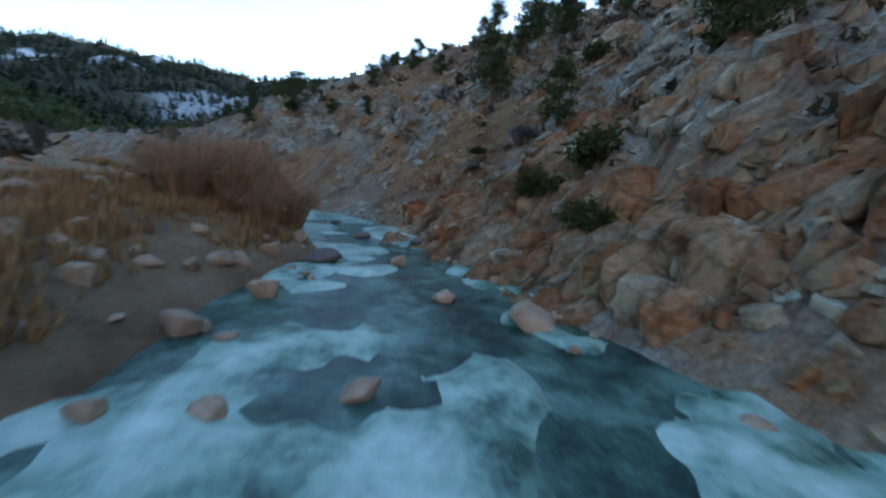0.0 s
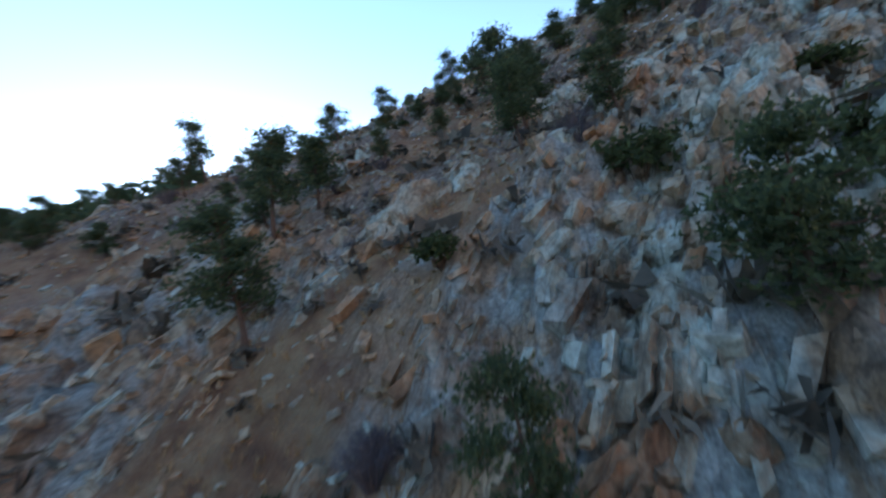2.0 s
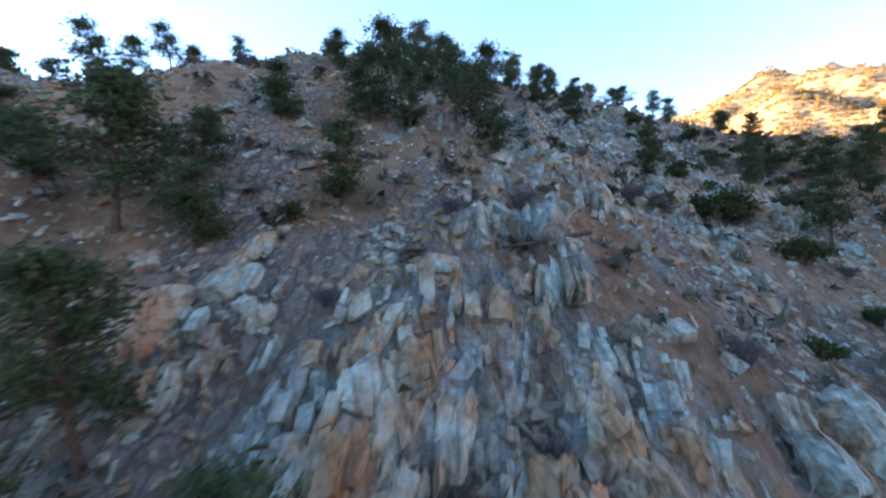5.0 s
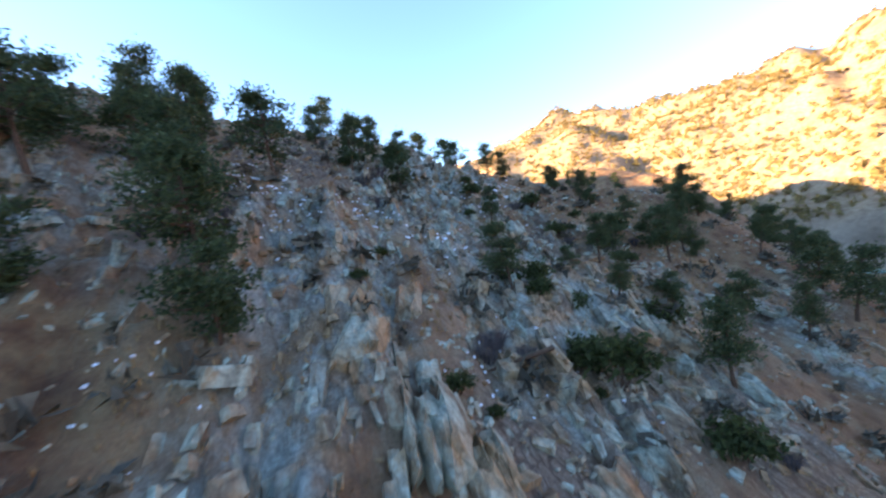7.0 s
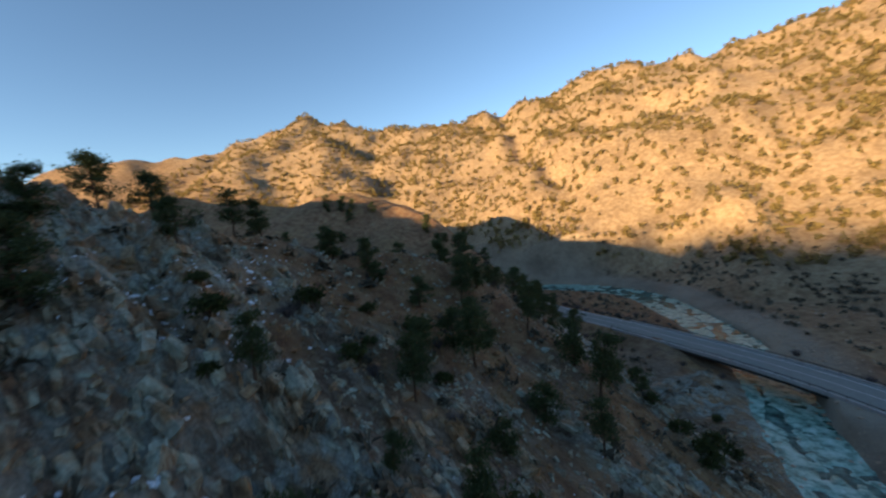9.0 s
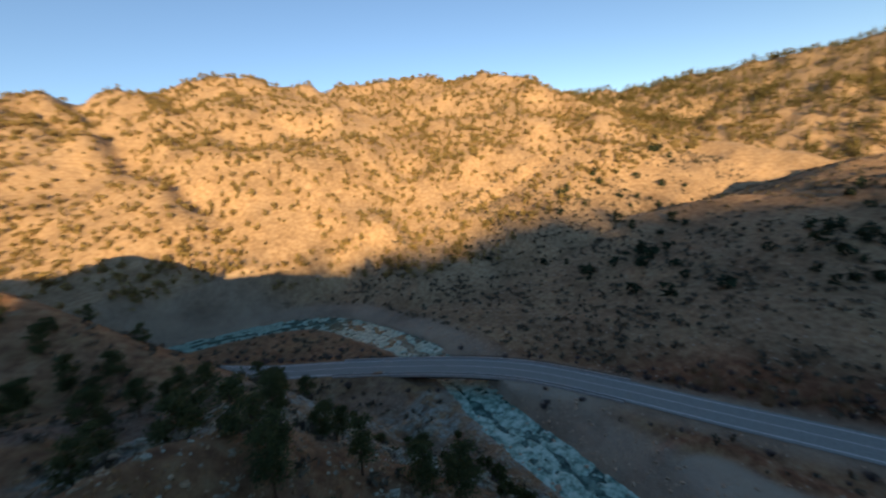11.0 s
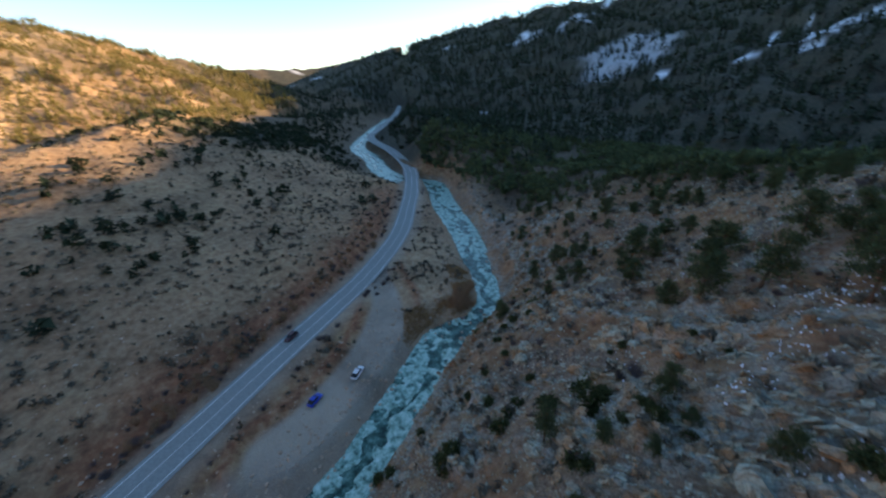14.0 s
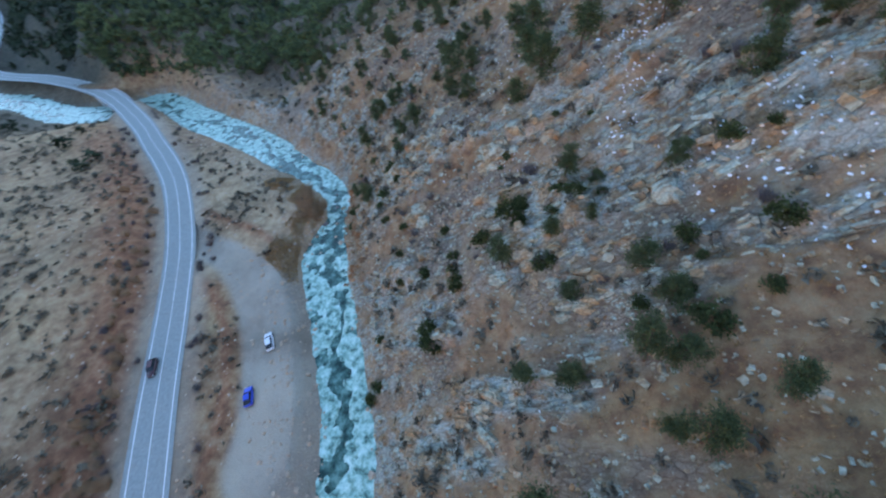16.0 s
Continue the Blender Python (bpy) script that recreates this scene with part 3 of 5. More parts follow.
rd_river, _, _ = to_line(road_fine[:, 0], road_fine[:, 1], RIVER_LINE)
span = road_fine[(road_fine[:, 1] < -46) & (road_fine[:, 1] > -108) & (road_fine[:, 0] > -8) & (road_fine[:, 0] < 54)]
bridge = new("bridge")
profile_along("deck", span, -5.2, 5.2, -0.03, -0.45, CONCRETE, bridge)
for o in (-4.2, -1.4, 1.4, 4.2):
    profile_along("girder", span, o - 0.22, o + 0.22, -0.45, -1.55, STEEL, bridge)
for o in (-5.15, 5.15):
    profile_along("curb", span, o - 0.2, o + 0.2, 0.32, -0.5, CONCRETE, bridge)
    profile_along("rail", span, o - 0.06, o + 0.06, 0.86, 0.74, STEEL, bridge)
    for i in range(0, len(span), 2):
        bm = bmesh.new()
        q = strip(span, [o], 0)[i, 0]
        box(bm, 0.12, 0.12, 0.5, Matrix.Translation((q[0], q[1], span[i, 2] + 0.55)))
        part("rail_post", bm, STEEL, bridge)
for px, py in ((34.4, -95.5), (11.5, -74.5)):
    i = int(np.argmin(np.hypot(span[:, 0] - px, span[:, 1] - py)))
    ang = math.atan2(*(span[min(i + 1, len(span) - 1), :2] - span[max(i - 1, 0), :2])[::-1])
    bm = bmesh.new()
    g = ground_z(span[i, 0], span[i, 1])
    top = span[i, 2] - 1.55
    box(bm, 0.9, 8.8, 0.7, pose(span[i, 0], span[i, 1], top - 0.35, 0, 0, math.degrees(ang)), 0.05)
    part("pier_cap", bm, CONCRETE, bridge)
    for o in (-2.8, 2.8):
        q = strip(span, [o], 0)[i, 0]
        bm = bmesh.new()
        bmesh.ops.create_cone(bm, cap_ends=True, segments=16, radius1=0.5, radius2=0.45, depth=top - 0.6 - g + 1.5,
                              matrix=pose(q[0], q[1], (top - 0.6 + g - 1.5) / 2))
        part("pier", bm, CONCRETE, bridge)
for i in (0, len(span) - 1):
    ang = math.atan2(*(span[min(i + 1, len(span) - 1), :2] - span[max(i - 1, 0), :2])[::-1])
    bm = bmesh.new()
    box(bm, 1.2, 10.6, 4.2, pose(span[i, 0], span[i, 1], span[i, 2] - 2.35, 0, 0, math.degrees(ang)), 0.04)
    part("abutment", bm, CONCRETE, bridge)
tagged(bridge, "concrete road bridge with dark steel girders and low rails", "bridge")
far_span = road_fine[(rd_river < 11) & (road_fine[:, 0] < -60) & (road_fine[:, 0] > -150)]
small_bridge = new("bridge")
profile_along("deck", far_span, -5.1, 5.1, -0.03, -0.6, CONCRETE, small_bridge)
for o in (-5.05, 5.05):
    profile_along("curb", far_span, o - 0.18, o + 0.18, 0.7, -0.6, CONCRETE, small_bridge)
for o in (-3.0, 0.0, 3.0):
    profile_along("girder", far_span, o - 0.25, o + 0.25, -0.6, -1.4, STEEL, small_bridge)
for i in (0, len(far_span) - 1):
    ang = math.atan2(*(far_span[min(i + 1, len(far_span) - 1), :2] - far_span[max(i - 1, 0), :2])[::-1])
    bm = bmesh.new()
    box(bm, 1.2, 10.4, 5.0, pose(far_span[i, 0], far_span[i, 1], far_span[i, 2] - 2.75, 0, 0, math.degrees(ang)), 0.04)
    part("abutment", bm, CONCRETE, small_bridge)
tagged(small_bridge, "small concrete road bridge over the icy river", "bridge")


# ---- trees ----
def crown_tufts(rng, limbs, count, size, squash=0.6, bunch=1):
    """Needle tufts round the outer part of limbs: small bent blades in bunches."""
    verts, faces = [], []
    for _ in range(count // bunch):
        a, b = limbs[rng.integers(len(limbs))]
        centre = a + (b - a) * rng.uniform(0.35, 1.05)
        wide = size * (0.9 if bunch == 1 else rng.uniform(1.5, 3.0))
        for _ in range(bunch):
            c = centre + rng.normal(0, wide, 3) * (1, 1, squash)
            for _ in range(3):
                way = rng.normal(0, 1, 3) * (1, 1, 0.7) + (0, 0, 0.35)
                way /= np.linalg.norm(way)
                side = np.cross(way, rng.normal(0, 1, 3))
                side /= np.linalg.norm(side) + 1e-6
                n = len(verts)
                L = size * rng.uniform(0.6, 1.3)
                verts += [c - side * L * 0.3, c + side * L * 0.3, c + way * L + side * L * 0.12, c + way * L - side * L * 0.12]
                faces.append((n, n + 1, n + 2, n + 3))
    return verts, faces


def pine(name, seed, height, spread_r, bare, count, mat, label, category="tree"):
    """A ponderosa-like pine: tapered trunk, few uneven limbs, cloudy bunches of needles with gaps between them."""
    rng = np.random.default_rng(seed)
    root = new(name)
    lean = rng.normal(0, 0.04, 2)
    tv, tf = [], []
    pts = [(lean[0] * h * height + 0.10 * math.sin(h * 7 + seed), lean[1] * h * height, h * height - 0.5 * (h == 0)) for h in np.linspace(0, 1, 8)]
    r0 = 0.018 * height + 0.05
    tube(tv, tf, pts, [r0 * (1.35 if i == 0 else 1 - 0.93 * i / 7) for i in range(8)], 7)
    limbs = []
    n = int(14 + height * 2.2)
    lop = rng.uniform(0, 6.283)
    for i in range(n):
        h = bare + (1 - bare) * rng.uniform(0, 1) ** 0.9
        h = min(max(h, bare * 0.9), 0.96)
        u = (h - bare) / (1 - bare)
        an = rng.uniform(0, 6.283)
        L = spread_r * (0.30 + 0.70 * math.sin(math.pi * min(1, 0.18 + 0.80 * u))) * rng.uniform(0.55, 1.15) * (1 + 0.25 * math.cos(an - lop))
        a = np.array([lean[0] * h * height, lean[1] * h * height, h * height])
        b = a + np.array([math.cos(an) * L, math.sin(an) * L, L * rng.uniform(-0.05, 0.5)])
        limbs.append((a, b))
        tube(tv, tf, [a, (a + b) / 2 + (0, 0, -0.06 * L), b], [0.03 + 0.012 * L, 0.02 + 0.006 * L, 0.01], 4)
    top = np.array([lean[0] * height, lean[1] * height, height])
    limbs += [(top - (0, 0, 0.14 * height), top - (0, 0, 0.02 * height))] * 2
    from_lists("trunk", tv, tf, BARK, root)
    cv, cf = crown_tufts(rng, limbs, count, 0.15 + 0.008 * height, 0.6, 14)
    from_lists("crown", cv, cf, mat, root)
    return tagged(root, label, category)


def shrub(name, seed, r, h, stems, mat, label, leafy=0):
    rng = np.random.default_rng(seed)
    root = new(name)
    v, f, tv, tf = [], [], [], []
    tips = []
    for i in range(stems):
        an, out = rng.uniform(0, 6.283), r * math.sqrt(rng.uniform(0, 1))
        p0 = np.array([math.cos(an) * out * 0.25, math.sin(an) * out * 0.25, -0.25])
        p1 = np.array([math.cos(an) * out * 0.6, math.sin(an) * out * 0.6, h * 0.5 * rng.uniform(0.7, 1.1)])
        p2 = np.array([math.cos(an) * out, math.sin(an) * out, h * rng.uniform(0.55, 1.0) * (1 - 0.4 * (out / r) ** 2)])
        tube(v, f, [p0, p1, p2], [0.022, 0.014, 0.005], 3)
        tips.append((p1, p2))
        for _ in range(3):
            t = rng.uniform(0.3, 0.9)
            q = p1 + (p2 - p1) * t
            e = q + rng.normal(0, 0.16 * h, 3) + (0, 0, 0.1 * h)
            tube(v if leafy else tv, f if leafy else tf, [q, e], [0.009, 0.003], 3)
            tips.append((q, e))
    from_lists("branchwork", v, f, mat if not leafy else BARK, root)
    if not leafy:
        from_lists("twig_tangle", tv, tf, mat, root)
    if leafy:
        cv, cf = crown_tufts(rng, tips, leafy, 0.17 + 0.06 * h, 0.8)
        from_lists("foliage", cv, cf, mat, root)
    return tagged(root, label, "shrub")


def stone(name, seed, size, mat, label, category="boulder", flat=0.62, cut=0.06):
    """A rounded, faceted boulder with flattened sides."""
    rng = np.random.default_rng(seed)
    bm = bmesh.new()
    bmesh.ops.create_icosphere(bm, subdivisions=3, radius=1)
    planes = [(Vector(rng.normal(0, 1, 3)).normalized(), rng.uniform(0.45, 0.8)) for _ in range(13)]
    for v in bm.verts:
        p = v.co.copy()
        for n, dd in planes:
            k = p.dot(n)
            if k > dd:
                p -= n * (k - dd) * (1 - cut)
        p *= 1 + 0.10 * noise.noise(p * 1.6 + Vector((seed * 3.1, 0, 0))) + 0.03 * noise.noise(p * 5 + Vector((0, seed, 0)))
        v.co = Vector((p.x * size, p.y * size * rng_shape(seed), p.z * size * flat))
    me = bpy.data.meshes.new(name)
    bm.to_mesh(me)
    bm.free()
    me.polygons.foreach_set("use_smooth", np.full(len(me.polygons), True))
    me.materials.append(mat)
    return tagged(new(name, me), label, category)


def rng_shape(seed):
    return 0.65 + 0.3 * ((seed * 0.618) % 1)


def place(ob, x, y, turn=0, scale=1.0, sink=0.0, z=None, tilt=(0, 0)):
    m = pose(x, y, (ground_z(x, y) if z is None else z) - sink, tilt[0], tilt[1], turn) @ Matrix.Diagonal((scale, scale, scale, 1))
    return m


def copies(ob, spots, group=""):
    """Puts ob at the first spot and copies of it at the rest."""
    ob.matrix_basis = spots[0]
    if group:
        tagged(ob, group=group)
    made = [ob]
    for m in spots[1:]:
        c = copy_thing(ob, Matrix())
        c.matrix_basis = m
        made.append(c)
    return made


PINES = [pine("pine_tree", s, h, r, b, n, NEEDLE, lab) for s, h, r, b, n, lab in (
    (1, 8.0, 2.5, 0.10, 2500, "dark green pine tree with a bushy crown"),
    (2, 6.5, 2.4, 0.07, 2400, "dark green bushy pine on a rocky slope"),
    (3, 9.0, 2.3, 0.22, 2100, "tall thin pine with a bare lower trunk"),
    (4, 5.0, 2.0, 0.05, 2000, "small rounded dark pine on a rocky slope"),
    (6, 7.5, 2.6, 0.15, 2300, "uneven green pine with open limbs"))]
JUNIPERS = [shrub("juniper_bush", s, r, h, 26, JUNIPER, "dark olive-green juniper bush on the rocky slope", n) for s, r, h, n in ((11, 1.6, 2.0, 420), (12, 1.2, 1.5, 320))]
rng = np.random.default_rng(5)
PATH_POINTS = np.array([e for _, e, _, _ in PATH])


def clear(x, y, tall, gap):
    """True where a thing so tall keeps off the flight line."""
    near = np.hypot(PATH_POINTS[:, 0] - x, PATH_POINTS[:, 1] - y) < gap
    return not np.any(near & (PATH_POINTS[:, 2] < ground_z(x, y) + tall + 2))


PINES_A = [(41, 58, 0.8), (45, 53, 1.0), (45, 49, 0.85), (62, 41, 1.05), (68.5, 31.5, 1.0), (73.5, 3.7, 0.7), (49, 42, 0.6), (35, 47, 0.8), (70, -11, 0.8), (53, 0.6, 0.8), (60, 49, 0.9), (54, 58, 0.95),
          (47.5, 65, 0.95), (42.6, 66.6, 1.0), (77.5, 24.7, 0.9), (90, 6.6, 0.9), (49, 62, 0.9), (80, 47, 1.0), (66.5, -16.4, 0.9), (50, 51, 0.7), (91, 8, 0.8), (99, 10.6, 0.9), (66.7, 8.2, 0.55), (68, -6, 0.8),
          (69, -17, 0.9), (69, -24, 1.0), (65, 2, 0.5), (59.6, -16.5, 0.95), (73.6, -46, 0.7), (58, -31, 0.8)]
PINES_B = [(54.3, -15.2, 0.7), (60, 1.8, 0.65), (61, -6.8, 0.7), (86, -19, 0.7), (53, -33.6, 0.5), (97.6, -94, 0.8), (81, -53, 0.9), (75, -36, 0.8), (72, -34, 0.8), (66.6, -43, 0.6), (64, -44.5, 0.6), (80.4, -20.5, 0.7),
          (75, -21, 0.8), (67, -23, 0.7), (57, -67.7, 0.4), (87.5, -20, 0.9), (82, -21, 0.8), (7, 70, 0.45), (14, 82, 0.6), (26, 73, 0.6), (47.6, 59, 0.7), (71, 39, 0.9), (77, 34.5, 0.9), (82.6, 31, 0.9),
          (34, 60, 0.6), (52, 74, 0.9), (58, 29.4, 0.7), (63, 10, 0.6), (23.6, 63.5, 0.8), (28.9, 64, 0.8)]
PINES_C = [(20.4, 63.7, 0.5), (22.4, 67.8, 0.5), (32, 46.6, 0.5), (83, 10, 0.8), (87, -1, 0.8), (25, 80, 0.8), (15.5, 84, 0.8), (10.5, 114, 0.8), (31.2, 40.5, 0.45), (15.5, 41.7, 0.45), (17.4, 56.4, 1.25), (22, 60.3, 1.3),
          (27.2, 62.1, 1.2), (62.1, 29.9, 0.95), (75.2, 39, 0.95), (60.8, 37, 0.75)]
PINE_SPOTS = [(x, y, rng.integers(5), s * rng.uniform(0.9, 1.1) * (0.66 if x < 56 and y > 54 else 0.8 if x > 52 and -30 < y < 10 else 1.12)) for x, y, s in PINES_A + PINES_B + PINES_C]
PINE_SPOTS.append((20.8, 36.2, 3, 0.95))
while len(PINE_SPOTS) < 165:
    x, y = rng.uniform(20, 118), rng.uniform(-95, 130)
    z = ground_z(x, y)
    crest = z > 45 - 0.25 * max(0, y - 60)
    if (crest or (y < -28 and z > 9 and x > 48)) and min(math.hypot(x - q[0], y - q[1]) for q in PINE_SPOTS) > 3.2:
        PINE_SPOTS.append((x, y, rng.integers(5), rng.uniform(0.5, 0.95)))
while len(PINE_SPOTS) < 235:
    x, y = rng.uniform(-35, 75), rng.uniform(74, 140)
    z = ground_z(x, y)
    if z > 5 and land(np.array([x]), np.array([y]))[3][0] and min(math.hypot(x - q[0], y - q[1]) for q in PINE_SPOTS) > 2.5:
        PINE_SPOTS.append((x, y, rng.integers(5), rng.uniform(0.4, 0.75)))
for _ in range(26):
    PINE_SPOTS.append((rng.uniform(95, 175), rng.uniform(-125, -70), rng.integers(5), rng.uniform(0.5, 0.9)))
by_kind = {}
for x, y, k, s in PINE_SPOTS:
    if clear(x, y, 9 * s, 5.0):
        by_kind.setdefault(int(k), []).append(place(None, x, y, rng.uniform(0, 360), s, 0.1))
for k, spots in by_kind.items():
    copies(PINES[k], spots, "pines on the ridge")
BUSHES_A = [(13.6, 39.2, 1.0), (26, 33, 1.2), (28.2, 39.8, 1.3), (31.2, 32.8, 1.0), (15.9, 37.5, 1.2), (21.6, 47.2, 1.0), (27, 32.4, 0.9), (44.5, 4.6, 1.0), (39.7, -4, 1.15), (25.5, 30.5, 1.0), (45, 1.5, 1.1), (28, -1, 0.9),
          (40.5, -6.5, 1.3), (25.7, -10.7, 1.2), (58.6, -1.6, 1.4), (60.8, 5.7, 1.3), (63.6, 6.7, 1.2), (73, -5, 1.4), (79, -7, 1.3), (67.6, -10.5, 1.1), (72, -14.4, 1.5), (78, 3, 1.5), (13.3, 34.6, 0.8), (32.7, 13.7, 0.8),
          (56.7, 9.8, 1.2), (49, -35, 1.0)]
BUSHES_B = [(46, -32, 0.9), (44, -31.7, 1.1), (43, -30.5, 1.0), (47, -66, 1.0), (42, -57.5, 1.2), (39, -55, 1.2), (41, -40, 1.2), (61.8, 8.1, 1.3), (55.1, 9.4, 2.0), (50.1, 6.7, 1.8), (71.4, -10.5, 1.2), (76.7, -12.7, 1.1),
          (36, -52, 1.1), (33, 8, 0.9), (27, -9, 0.9), (33, 20, 0.8), (28, 24, 0.7)]
BUSH_SPOTS = BUSHES_A + BUSHES_B
while len(BUSH_SPOTS) < 80:
    x, y = rng.uniform(14, 95), rng.uniform(-70, 120)
    z, cov, d, right, dq, qs, hill, crag = land(np.array([x]), np.array([y]))
    if right[0] and d[0] > 4 and clear(x, y, 2, 4):
        BUSH_SPOTS.append((x, y, rng.uniform(0.5, 1.0)))
for k in range(2):
    copies(JUNIPERS[k], [place(None, x, y, rng.uniform(0, 360), s * (0.68 if x > 50 else 0.85)) for x, y, s in BUSH_SPOTS[k::2]], "junipers on the slope")


# ---- rock slabs, scree, far woods, grass: what nobody could count ----
def scatter(name, mat, shapes, spots, label, category, smooth=False):
    """Many small shapes joined in one mesh. shapes: (verts, faces) pairs; spots: (place, 3x3) pairs."""
    vs, fs, n = [], [], 0
    for (p, m), k in zip(spots, rng.integers(0, len(shapes), len(spots))):
        v, f = shapes[k]
        vs.append(v @ m.T + p)
        fs.append(f + n)
        n += len(v)
    ob = mesh_object(name, np.concatenate(vs), np.concatenate(fs), mat, None, smooth)
    return tagged(ob, label, category, kind="stuff")


def slab_shape(seed):
    """A broken block: the hull of jittered corners and chips, faces flat."""
    r = np.random.default_rng(seed)
    pts = [np.array([sx, sy, sz]) * r.uniform(0.62, 1.0, 3) for sx in (-1, 1) for sy in (-1, 1) for sz in (-1, 1)]
    pts += [r.choice([-1, 1], 3) * r.uniform(0.2, 1.0, 3) for _ in range(4)]
    bm = bmesh.new()
    for p in pts:
        bm.verts.new(p)
    hull = bmesh.ops.convex_hull(bm, input=bm.verts)
    bmesh.ops.delete(bm, geom=[v for v in bm.verts if not v.link_faces], context='VERTS')
    bmesh.ops.triangulate(bm, faces=bm.faces)
    bm.verts.index_update()
    v = np.array([tuple(p.co) for p in bm.verts])
    f = np.array([[q.index for q in face.verts] for face in bm.faces])
    bm.free()
    return v, f


SLABS = [slab_shape(s) for s in range(12)]


def pebble_shape(seed):
    """A rounded stone: the hull of points spread over a flattened ball."""
    r = np.random.default_rng(seed)
    p = r.normal(0, 1, (18, 3))
    p = p / np.linalg.norm(p, axis=1)[:, None] * r.uniform(0.85, 1.0, (18, 1)) * (1.0, r.uniform(0.6, 0.9), r.uniform(0.5, 0.7))
    bm = bmesh.new()
    for q in p:
        bm.verts.new(q)
    bmesh.ops.convex_hull(bm, input=bm.verts)
    bmesh.ops.delete(bm, geom=[v for v in bm.verts if not v.link_faces], context='VERTS')
    bmesh.ops.triangulate(bm, faces=bm.faces)
    bm.verts.index_update()
    v, f = np.array([tuple(q.co) for q in bm.verts]), np.array([[q.index for q in face.verts] for face in bm.faces])
    bm.free()
    return v, f


PEBBLES = [pebble_shape(s) for s in range(60, 70)]


def turned(ax, ay, az):
    return np.array(Euler((ax, ay, az)).to_matrix())


count = 145000
px, py = rng.uniform(-10, 100, count), rng.uniform(-62, 140, count)
pz, cov, pd, pright, *_, phill, pcrag = land(px, py)
keep = pright & (pd > 0.3) & (rng.uniform(0, 1, count) < phill * (0.05 + 0.26 * pcrag))
spots = []
for x, y, z, c, dd in zip(px[keep], py[keep], pz[keep], pcrag[keep], pd[keep]):
    s = min(rng.lognormal(-1.2, 0.6), 0.75)
    big = s * (0.6 + 0.8 * c)
    shape = np.diag([big * rng.uniform(0.5, 1.5), big * rng.uniform(0.18, 0.5), big * rng.uniform(0.35, 0.85)])
    m = turned(rng.normal(0.12, 0.22), -0.66 + rng.normal(0, 0.26), -0.24 + rng.normal(0, 0.28)) @ shape
    spots.append((np.array([x, y, z - 0.25 * big]), m))
scatter("rock_slabs", CLIFF, SLABS, spots, "tilted grey-green rock slabs breaking out of the slope", "rock")

count = 60000
px, py = rng.uniform(5, 100, count), rng.uniform(-62, 112, count)
pz, cov, pd, pright, *_, phill, pcrag = land(px, py)
keep = pright & (pd > 0.0) & (rng.uniform(0, 1, count) < 0.24 + 0.5 * cov["scree"] + 0.5 * (pd < 2))
spots = []
for x, y, z in zip(px[keep], py[keep], pz[keep]):
    s = rng.lognormal(-1.6, 0.5)
    spots.append((np.array([x, y, z]), turned(*rng.uniform(-0.6, 0.6, 2), rng.uniform(0, 6)) @ np.diag([s, s * rng.uniform(0.5, 1), s * rng.uniform(0.25, 0.6)])))
scatter("scree", CLIFF, SLABS, spots, "loose grey scree stones on the slope", "stones")


def far_tree_shape(seed, blades=26):
    r = np.random.default_rng(seed)
    v, f = [], []
    for i in range(blades):
        h = r.uniform(0.1, 1.0)
        wide = 0.27 * (1.05 - h) ** 0.7 + 0.03
        an = r.uniform(0, 6.283)
        a = np.array([math.cos(an) * wide * 0.15, math.sin(an) * wide * 0.15, h])
        b = np.array([math.cos(an - 0.55) * wide, math.sin(an - 0.55) * wide, h - 0.09 + r.uniform(-0.05, 0.05)])
        c = np.array([math.cos(an + 0.55) * wide, math.sin(an + 0.55) * wide, h - 0.09 + r.uniform(-0.05, 0.05)])
        n = len(v)
        v += [a + (0, 0, 0.06), b, c]
        f.append((n, n + 1, n + 2))
    n = len(v)
    v += [np.array([0.02, 0, 0]), np.array([-0.01, 0.017, 0]), np.array([-0.01, -0.017, 0]), np.array([0, 0, 0.9])]
    f += [(n, n + 1, n + 3), (n + 1, n + 2, n + 3), (n + 2, n, n + 3)]
    return np.array(v), np.array(f)


def far_shrub_shape(seed, blades=30):
    r = np.random.default_rng(seed)
    v, f = [], []
    for i in range(blades):
        c = r.normal(0, 1, 3)
        c = c / np.linalg.norm(c) * r.uniform(0.5, 1.0) * (0.30, 0.30, 0.42) + (0, 0, 0.46)
        a, b = r.normal(0, 0.13, 3), r.normal(0, 0.13, 3)
        n = len(v)
        v += [c - a, c + a, c + b]
        f.append((n, n + 1, n + 2))
    return np.array(v), np.array(f)


FAR = [far_tree_shape(s) for s in range(4)] + [far_shrub_shape(s) for s in range(40, 50)]
SHRUBS = [far_shrub_shape(s, 34) for s in range(50, 58)]
DENSE = [far_tree_shape(s, 14) for s in range(20, 28)]


def woods(name, mat, shapes, n, box_, chance, lo, hi, label):
    x, y = rng.uniform(box_[0], box_[1], n), rng.uniform(box_[2], box_[3], n)
    z, cov, d, right, dq, qs, hill, crag = land(x, y)
    keep = (rng.uniform(0, 1, n) < chance(x, y, z, cov, d, right)) & (d > 8) & (dq > 7)
    spots = []
    for a, b, c in zip(x[keep], y[keep], z[keep]):
        s = rng.uniform(lo, hi)
        w = rng.uniform(0.9, 1.5)
        spots.append((np.array([a, b, c - 0.3]), turned(0, 0, rng.uniform(0, 6.28)) @ np.diag([s * w, s * w, s])))
    scatter(name, mat, shapes, spots, label, "woods")


